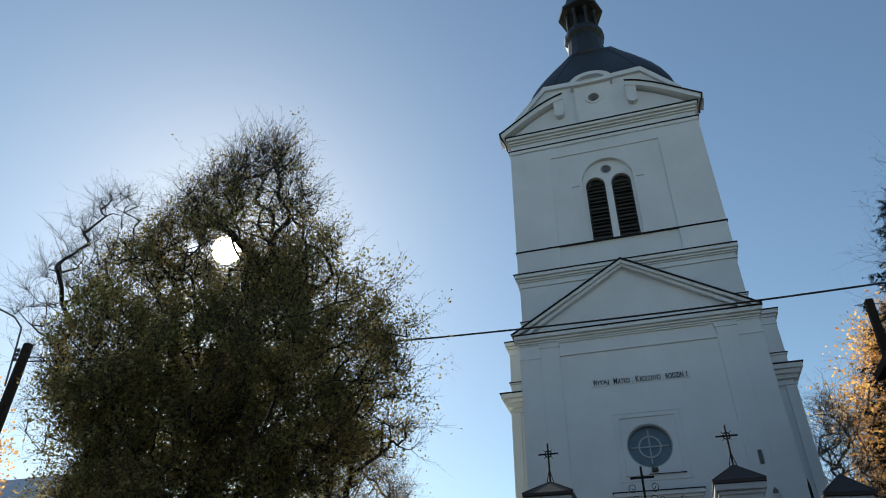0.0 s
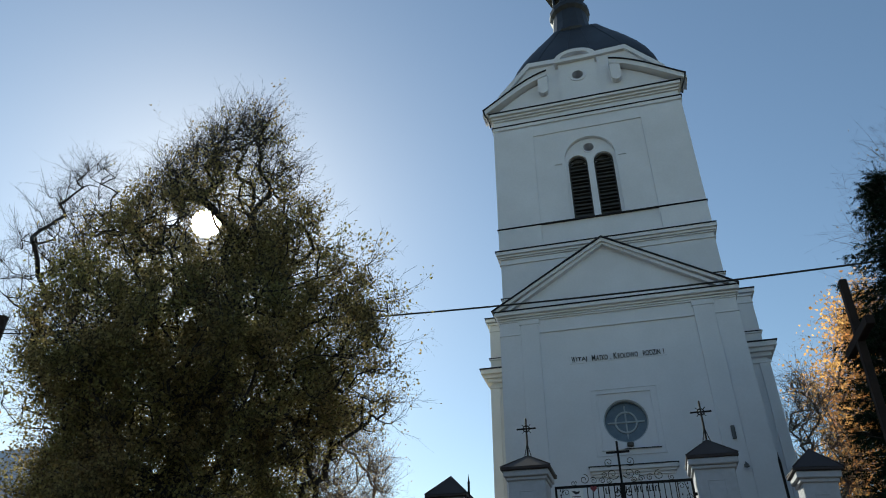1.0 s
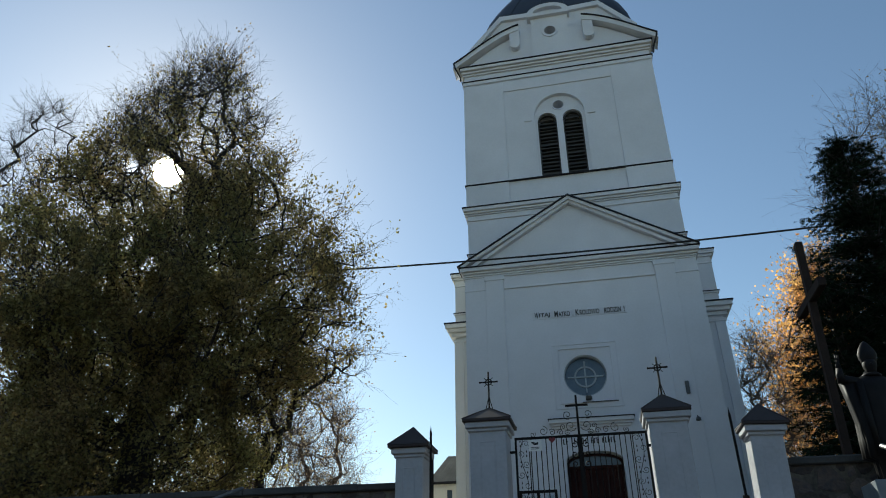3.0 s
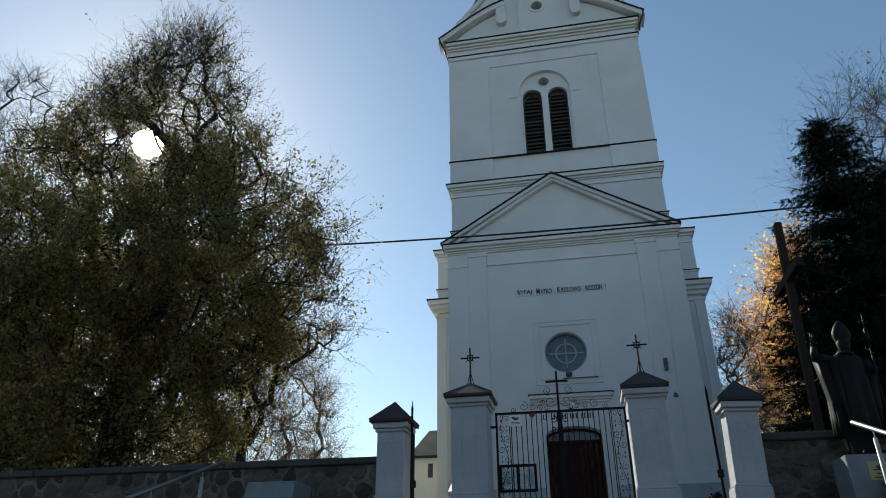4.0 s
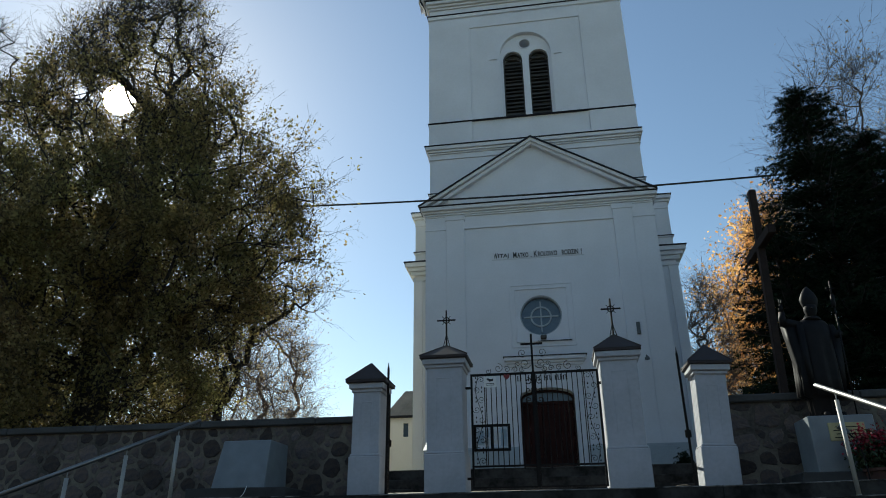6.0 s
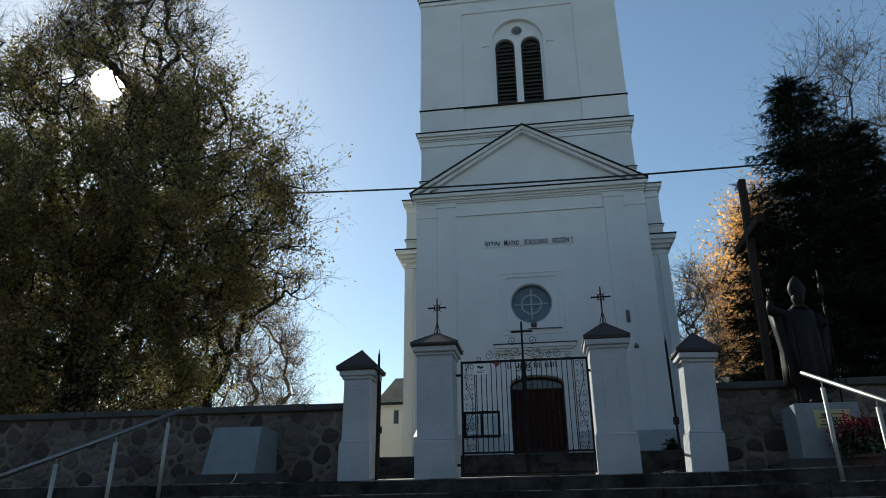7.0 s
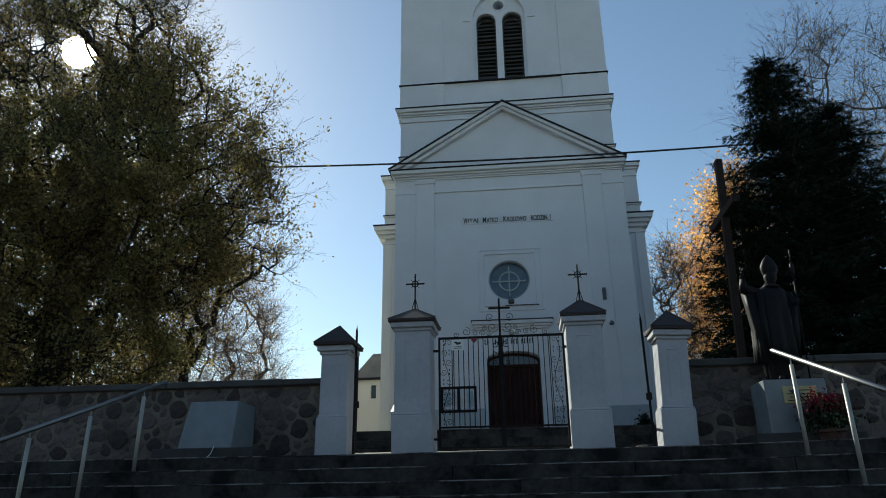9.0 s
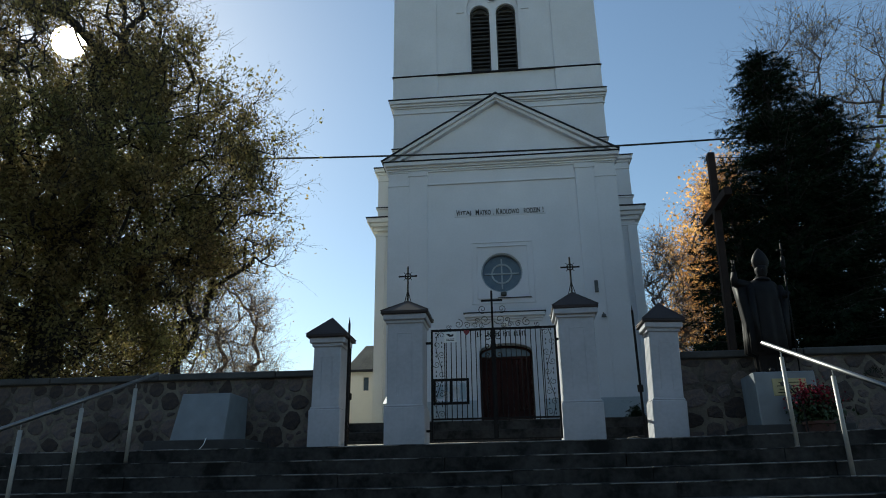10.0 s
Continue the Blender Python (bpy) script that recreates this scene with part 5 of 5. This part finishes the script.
def tree(at, crown, seed, trunk_r, fork, label, bark, leaf, n_leaf, leaf_size, per=5, twig=0.9, droop=0.1, twig_r=0.007, spread=0.28, leaf_shape=None, lean=(0, 0), tip_r=0.012, gap=None):
    rs = np.random.RandomState(seed)
    t = thing("tree", at, label, "tree")
    P, par, wt = skeleton_tree(at, crown, len(crown), rs, fork, lean)
    rad = np.maximum(tip_r, trunk_r * (wt / wt[0]) ** 0.50)
    i = np.arange(1, len(P))
    thick = rad[i] > 0.03
    a, b = P[par[i]], P[i]
    ra, rb = np.minimum(rad[par[i]], rad[i] * 1.5), rad[i]
    # split each bar in two with a bent middle
    mid = (a + b) / 2 + rs.normal(scale=0.05, size=a.shape) * np.linalg.norm(b - a, axis=1)[:, None]
    rm = (ra + rb) / 2
    A, B, RA, RB = np.concatenate([a, mid]), np.concatenate([mid, b]), np.concatenate([ra, rm]), np.concatenate([rm, rb])
    big = np.concatenate([thick, thick])
    v, f = bars(A[big], B[big], RA[big], RB[big], 8)
    raw("trunk", v, f, bark, t, "", True)
    v1, f1 = bars(A[~big], B[~big], RA[~big], RB[~big], 4)
    ends = np.setdiff1d(i, par[i])
    mids = i[rs.rand(len(i)) < 0.5]
    tips = np.unique(np.concatenate([ends, mids]))
    tips = tips[tips > 8]
    out = P - np.array([lean[0], lean[1], fork * 1.0])
    out /= np.linalg.norm(out, axis=1)[:, None] + 1e-9
    out = out + np.array([0, 0, 0.25])
    segs = twig_sprays(P, tips, out, rs, per, twig, droop)
    if gap is not None:
        ok = np.all([gap(p) & gap(q) for p, q in segs], axis=0)
        segs = [(p[ok], q[ok]) for p, q in segs]
    vs, fs, off = [v1], [f1], len(v1)
    for k, (p, q) in enumerate(segs):
        r0 = np.full(len(p), twig_r * (1 - 0.25 * (k // 3)) * (1.0 if k % 3 == 0 else 0.6))
        vv, ff = bars(p, q, r0, r0 * 0.75, 3)
        vs.append(vv)
        fs.append(ff + off)
        off += len(vv)
    tagged(raw("branchwork", np.concatenate(vs), np.concatenate(fs), bark, t, "fine bare twigs"), kind="stuff")
    # leaves hang along the twigs, thinner towards the top
    ps = np.concatenate([p + (q - p) * rs.rand(len(p), 1) for p, q in segs])
    if leaf_shape is not None:
        keep = rs.rand(len(ps)) < leaf_shape(ps)
        ps = ps[keep]
    c = ps[rs.randint(0, len(ps), n_leaf)] + rs.normal(scale=spread, size=(n_leaf, 3))
    if gap is not None:
        c = c[gap(c)]
    v, f = leaves_mesh(c, leaf_size, rs)
    crown_ob = raw("crown", v, f, leaf, t, "thin autumn leaves")
    return t


def crown_points(n, rs, profile, centre_pull=0.45, lump=0.35):
    """Points inside a lumpy crown: profile maps height 0..1 to (z, radius)."""
    out = []
    widest = max(profile(k / 20)[1] for k in range(21))
    lobes = [(rs.uniform(0, 6.283), rs.uniform(0, 1), rs.uniform(0.6, 1.0)) for _ in range(16)]
    while len(out) < n:
        u = rs.rand()
        z, R, ox, oy = profile(u)
        if rs.rand() > (R / widest) ** 0.7:
            continue
        a = rs.uniform(0, 6.2832)
        k = 1 - lump * 0.5 + lump * max((math.cos(a - la) * 0.5 + 0.5) * math.exp(-((u - lu) / 0.15) ** 2) * lw for la, lu, lw in lobes)
        r = R * k * rs.rand() ** centre_pull
        out.append((ox + r * math.cos(a), oy + r * math.sin(a), z))
    return np.array(out)


def interp(u, rows):
    us = [r[0] for r in rows]
    return tuple(float(np.interp(u, us, [r[k] for r in rows])) for k in range(1, len(rows[0])))


# the great linden behind the west wall; the low sun shines through thin places in its crown
TREE = (-10.75, 14.45, -0.3)
GAP_DICE = np.random.RandomState(77)


def thin_places(c, hard=0.16, soft=0.44):
    """True where a leaf or twig stays: none right before the sun, fewer and fewer leaves near it, and a second thin place beside it."""
    rel = c + np.array(TREE) - np.array(EYE)
    stay = np.ones(len(c), bool)
    for az, el, h, w in ((-39.0, 32.3, hard, soft), (-42.1, 31.9, 0.02, 0.26)):
        d = np.array([math.sin(radians(az)) * math.cos(radians(el)), math.cos(radians(az)) * math.cos(radians(el)), math.sin(radians(el))])
        off = rel - (rel @ d)[:, None] * d
        side = np.linalg.norm(off * (1, 1, 1.25), axis=1)
        stay &= (side > h) & ((side > w) | (GAP_DICE.rand(len(c)) < np.clip((side - h) / (w - h), 0, 1) ** 0.8))
    return stay


def limb_gap(c):
    rel = c + np.array(TREE) - np.array(EYE)
    d = np.array(SUN_DIR)
    return np.linalg.norm(rel - (rel @ d)[:, None] * d, axis=1) > 0.3


def clumps(p):
    """Uneven leafage: tufts with small gaps of sky between them."""
    q = p * 1.15
    f = np.sin(q[:, 0] * 1.9 + 1.3 * np.sin(q[:, 2] * 1.1)) + np.sin(q[:, 1] * 1.7 + 1.1 * np.sin(q[:, 0] * 1.3)) + np.sin(q[:, 2] * 2.1 + 1.2 * np.sin(q[:, 1] * 1.2))
    g = np.sin(q[:, 0] * 4.3 + q[:, 2] * 2.2) * np.sin(q[:, 1] * 4.7 - q[:, 2] * 3.9)
    return np.clip(0.66 + 0.26 * f + 0.30 * g, 0.08, 1.0)


def linden_leafage(p):
    """Leaves are dense low in the crown, thin at its top and rim, and nearly gone from the bare western limbs."""
    high = np.clip(1.10 - np.maximum(0, p[:, 2] - 6.5) / 5.8, 0.05, 1)
    bare = np.where((p[:, 0] < -4.6 - 0.25 * (7.0 - p[:, 2])) & (p[:, 2] > 4.6), 0.06, 1.0)
    rim = np.where(np.hypot(p[:, 0] + 0.3, p[:, 1] / 0.7) > 5.3 - 0.45 * np.maximum(0, p[:, 2] - 7.5), 0.25, 1.0)
    stem = np.where((np.hypot(p[:, 0], p[:, 1]) < 1.3) & (p[:, 2] < 3.4), 0.2, 1.0)
    return clumps(p) * high * bare * rim * stem


rs = np.random.RandomState(11)
linden = np.concatenate([
    crown_points(2100, rs, lambda u: interp(u, [(0, 1.2, 2.3, -0.9, 0), (0.14, 3.2, 3.0, -0.7, 0), (0.32, 5.6, 4.7, 0.1, 0), (0.48, 7.9, 4.3, -0.3, 0), (0.63, 10.0, 3.7, -0.4, 0), (0.72, 11.3, 3.1, -0.5, 0), (0.82, 12.8, 2.4, -0.5, 0), (0.92, 14.2, 1.5, -0.3, 0), (1, 15.2, 0.8, -0.1, 0)]), 0.42, 0.6),
    crown_points(200, rs, lambda u: interp(u, [(0, 5.2, 1.0, -4.6, 0), (0.35, 8.6, 1.9, -6.0, 0), (0.7, 11.6, 1.9, -6.4, 0), (1, 14.6, 0.6, -5.9, 0)]), 0.5, 0.8)])
linden *= (1, 0.68, 1)
linden = linden[limb_gap(linden)]
tree(TREE, linden, 21, 0.42, 3.4, "large linden with thinning olive-brown autumn leaves and bare twigs", M["bark"], M["leaf"], 250000, 0.044, per=8, twig=1.15, droop=-0.05, spread=0.12, twig_r=0.006, leaf_shape=linden_leafage, gap=thin_places)
rs = np.random.RandomState(19)
slim = np.concatenate([
    crown_points(80, rs, lambda u: interp(u, [(0, 2.6, 0.6, -0.2, 0), (0.35, 4.4, 1.0, -0.2, 0), (0.7, 6.2, 1.0, 0, 0), (1, 8.0, 0.5, 0, 0)])),
    crown_points(22, rs, lambda u: interp(u, [(0, 4.6, 0.5, 1.9, 0), (0.5, 5.4, 0.8, 1.7, 0), (1, 6.2, 0.6, 1.0, 0)]))])
tree((-8.5, 16.4, -0.1), slim, 29, 0.13, 2.6, "slim dark linden with drooping half-bare branches", M["bark"], M["leaf"], 1500, 0.045, per=7, twig=1.1, droop=0.18, spread=0.14, twig_r=0.006)

# pale tree far behind the west wall
rs = np.random.RandomState(12)
tree((-12.8, 27.5, 0.8), crown_points(500, rs, lambda u: interp(u, [(0, 1.2, 2.2, 0, 0), (0.4, 4.0, 2.7, 0, 0), (0.75, 6.8, 1.9, 0, 0), (1, 9.0, 0.4, 0, 0)])), 22, 0.2, 1.4, "slender tree with pale ochre leaves beyond the wall", M["birch"], M["leaf_pale"], 12000, 0.042, per=9, twig=1.3, twig_r=0.008, spread=0.18)
rs = np.random.RandomState(13)
tree((-17.5, 28.0, 0.8), crown_points(300, rs, lambda u: interp(u, [(0, 1.0, 2.4, 0, 0), (0.4, 3.4, 2.8, 0, 0), (1, 7.5, 0.6, 0, 0)])), 23, 0.18, 1.2, "slender tree with pale ochre leaves beyond the wall", M["birch"], M["leaf_pale"], 8000, 0.045, per=8, twig=1.2, twig_r=0.008, spread=0.2)
# orange and bare trees between church and spruce
rs = np.random.RandomState(14)
tree((12.5, 40.0, 0.85), crown_points(560, rs, lambda u: interp(u, [(0, 2.4, 2.6, 0, 0), (0.4, 7.4, 3.2, 0, 0), (0.75, 12.4, 2.7, 0.4, 0), (1, 16.6, 0.8, 1.2, 0)])), 24, 0.26, 2.6, "tall tree with orange autumn leaves beyond the church", M["birch"], M["leaf_orange"], 26000, 0.10, per=6, twig=2.0, twig_r=0.013, spread=0.38)
rs = np.random.RandomState(15)
tree((6.7, 29.5, 0.8), crown_points(200, rs, lambda u: interp(u, [(0, 1.5, 1.1, 0, 0), (0.5, 5.0, 1.5, 0, 0), (1, 8.8, 0.4, 0, 0)])), 25, 0.15, 1.5, "bare slender tree behind the church", M["birch"], M["leaf_pale"], 1500, 0.06, per=7, twig=1.5, twig_r=0.010, spread=0.25)
rs = np.random.RandomState(16)
tree((10.0, 19.5, 0.7), crown_points(330, rs, lambda u: interp(u, [(0, 4.0, 1.4, 0, 0), (0.4, 7.2, 2.7, 0.1, 0), (0.75, 10.2, 2.6, 0.1, 0), (1, 12.6, 1.0, 0, 0)])), 26, 0.15, 3.0, "tall bare tree behind the spruces", M["birch"], M["leaf_pale"], 1600, 0.05, per=8, twig=1.7, twig_r=0.006, spread=0.22, tip_r=0.008)
rs = np.random.RandomState(17)
tree((11.3, 15.0, 0.4), crown_points(240, rs, lambda u: interp(u, [(0, 4.2, 1.0, 0, 0), (0.5, 6.6, 1.7, 0, 0), (1, 9.4, 0.5, 0, 0)])), 27, 0.16, 3.4, "tree with yellow-green leaves behind the east wall", M["birch"], M["leaf_yellow"], 15000, 0.075, per=5, twig=0.8, spread=0.22)
rs = np.random.RandomState(18)
tree((-32.4, 23.0, 0.8), crown_points(300, rs, lambda u: interp(u, [(0, 2.0, 2.6, 0, 0), (0.4, 6.0, 3.2, 0, 0), (1, 11.6, 0.8, 0, 0)])), 28, 0.25, 2.0, "tree with rust-orange leaves beyond the pole", M["birch"], M["leaf_orange"], 14000, 0.10, per=5, twig=1.3, twig_r=0.010, spread=0.35)


def spruce(at, height, radius, seed, label):
    """A spruce: whorls of drooping boughs that carry hanging sprays of needles."""
    rs = np.random.RandomState(seed)
    t = thing("spruce", at, label, "tree")
    part("trunk", lathe(bmesh.new(), [(0.20, -0.2), (0.16, height * 0.4), (0.03, height * 0.98)], 10), M["bark"], t)
    A, B, R0 = [], [], []
    sprays = []
    z = 0.5
    while z < height - 0.15:
        u = z / height
        R = radius * (1 - u) ** 0.82 * rs.uniform(0.85, 1.12) + 0.12
        for k in range(rs.randint(8, 12)):
            a = rs.uniform(0, 6.2832)
            L = R * rs.uniform(0.6, 1.28)
            droop = 0.30 * L * (1 - u) * rs.uniform(0.6, 1.3)
            steps = max(4, int(L / 0.16))
            s = np.linspace(0, 1, steps + 1)
            px = np.stack([L * s * math.cos(a), L * s * math.sin(a), z + 0.30 * L * u * s - droop * s ** 1.3 + 0.35 * droop * s ** 3], 1)
            A.append(px[:-1]); B.append(px[1:]); R0.append(0.022 * (1 - s[:-1]) + 0.006)
            for i in range(1, steps + 1):
                w = 0.38 * (1 - 0.75 * s[i]) * min(1, L) + 0.10
                for side in (-1, 1):
                    for _ in range(2):
                        d = np.array([math.cos(a + side * rs.uniform(0.5, 1.2)), math.sin(a + side * rs.uniform(0.5, 1.2)), rs.uniform(-0.75, 0.05)])
                        sprays.append((px[i] + rs.normal(scale=0.02, size=3), d * w * rs.uniform(0.7, 1.3)))
            sprays.append((px[-1], np.array([math.cos(a), math.sin(a), 0.1]) * 0.22))
        z += 0.17 + 0.10 * (1 - u)
    sprays.append((np.array([0, 0, height - 0.2]), np.array([0, 0, 0.5])))
    v, f = bars(np.concatenate(A), np.concatenate(B), np.concatenate(R0), np.concatenate(R0) * 0.8, 4)
    tagged(raw("branchwork", v, f, M["bark"], t), kind="stuff")
    p = np.array([q[0] for q in sprays])
    d = np.array([q[1] for q in sprays])
    n = len(p)
    # each spray is a feather of narrow needle fans
    V, F, off = [], [], 0
    for k in range(5):
        c = p + d * (0.12 + 0.2 * k)
        side = np.cross(d, rs.normal(size=(n, 3)))
        side /= np.linalg.norm(side, axis=1)[:, None] + 1e-9
        q = c + d * 0.30 + side * 0.055 * (1 - 0.12 * k)
        e = c + d * 0.30 - side * 0.055 * (1 - 0.12 * k)
        tri = np.stack([c, q, c + d * 0.16, e], 1).reshape(-1, 3)
        V.append(tri)
        F.append(np.arange(4 * n).reshape(n, 4) + off)
        off += 4 * n
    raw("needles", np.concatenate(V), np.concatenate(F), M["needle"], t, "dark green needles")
    return t


spruce((6.6, 15.4, 0.3), 9.45, 2.85, 31, "tall dark green spruce behind the churchyard wall")
spruce((7.95, 15.8, 0.3), 8.2, 2.3, 32, "dark green spruce with a broad crown behind the wall")
spruce((5.15, 14.9, 0.3), 5.5, 1.6, 36, "young dark green spruce beside the timber cross")
spruce((10.6, 16.4, 0.3), 4.8, 2.7, 34, "low dark green spruce behind the churchyard wall")
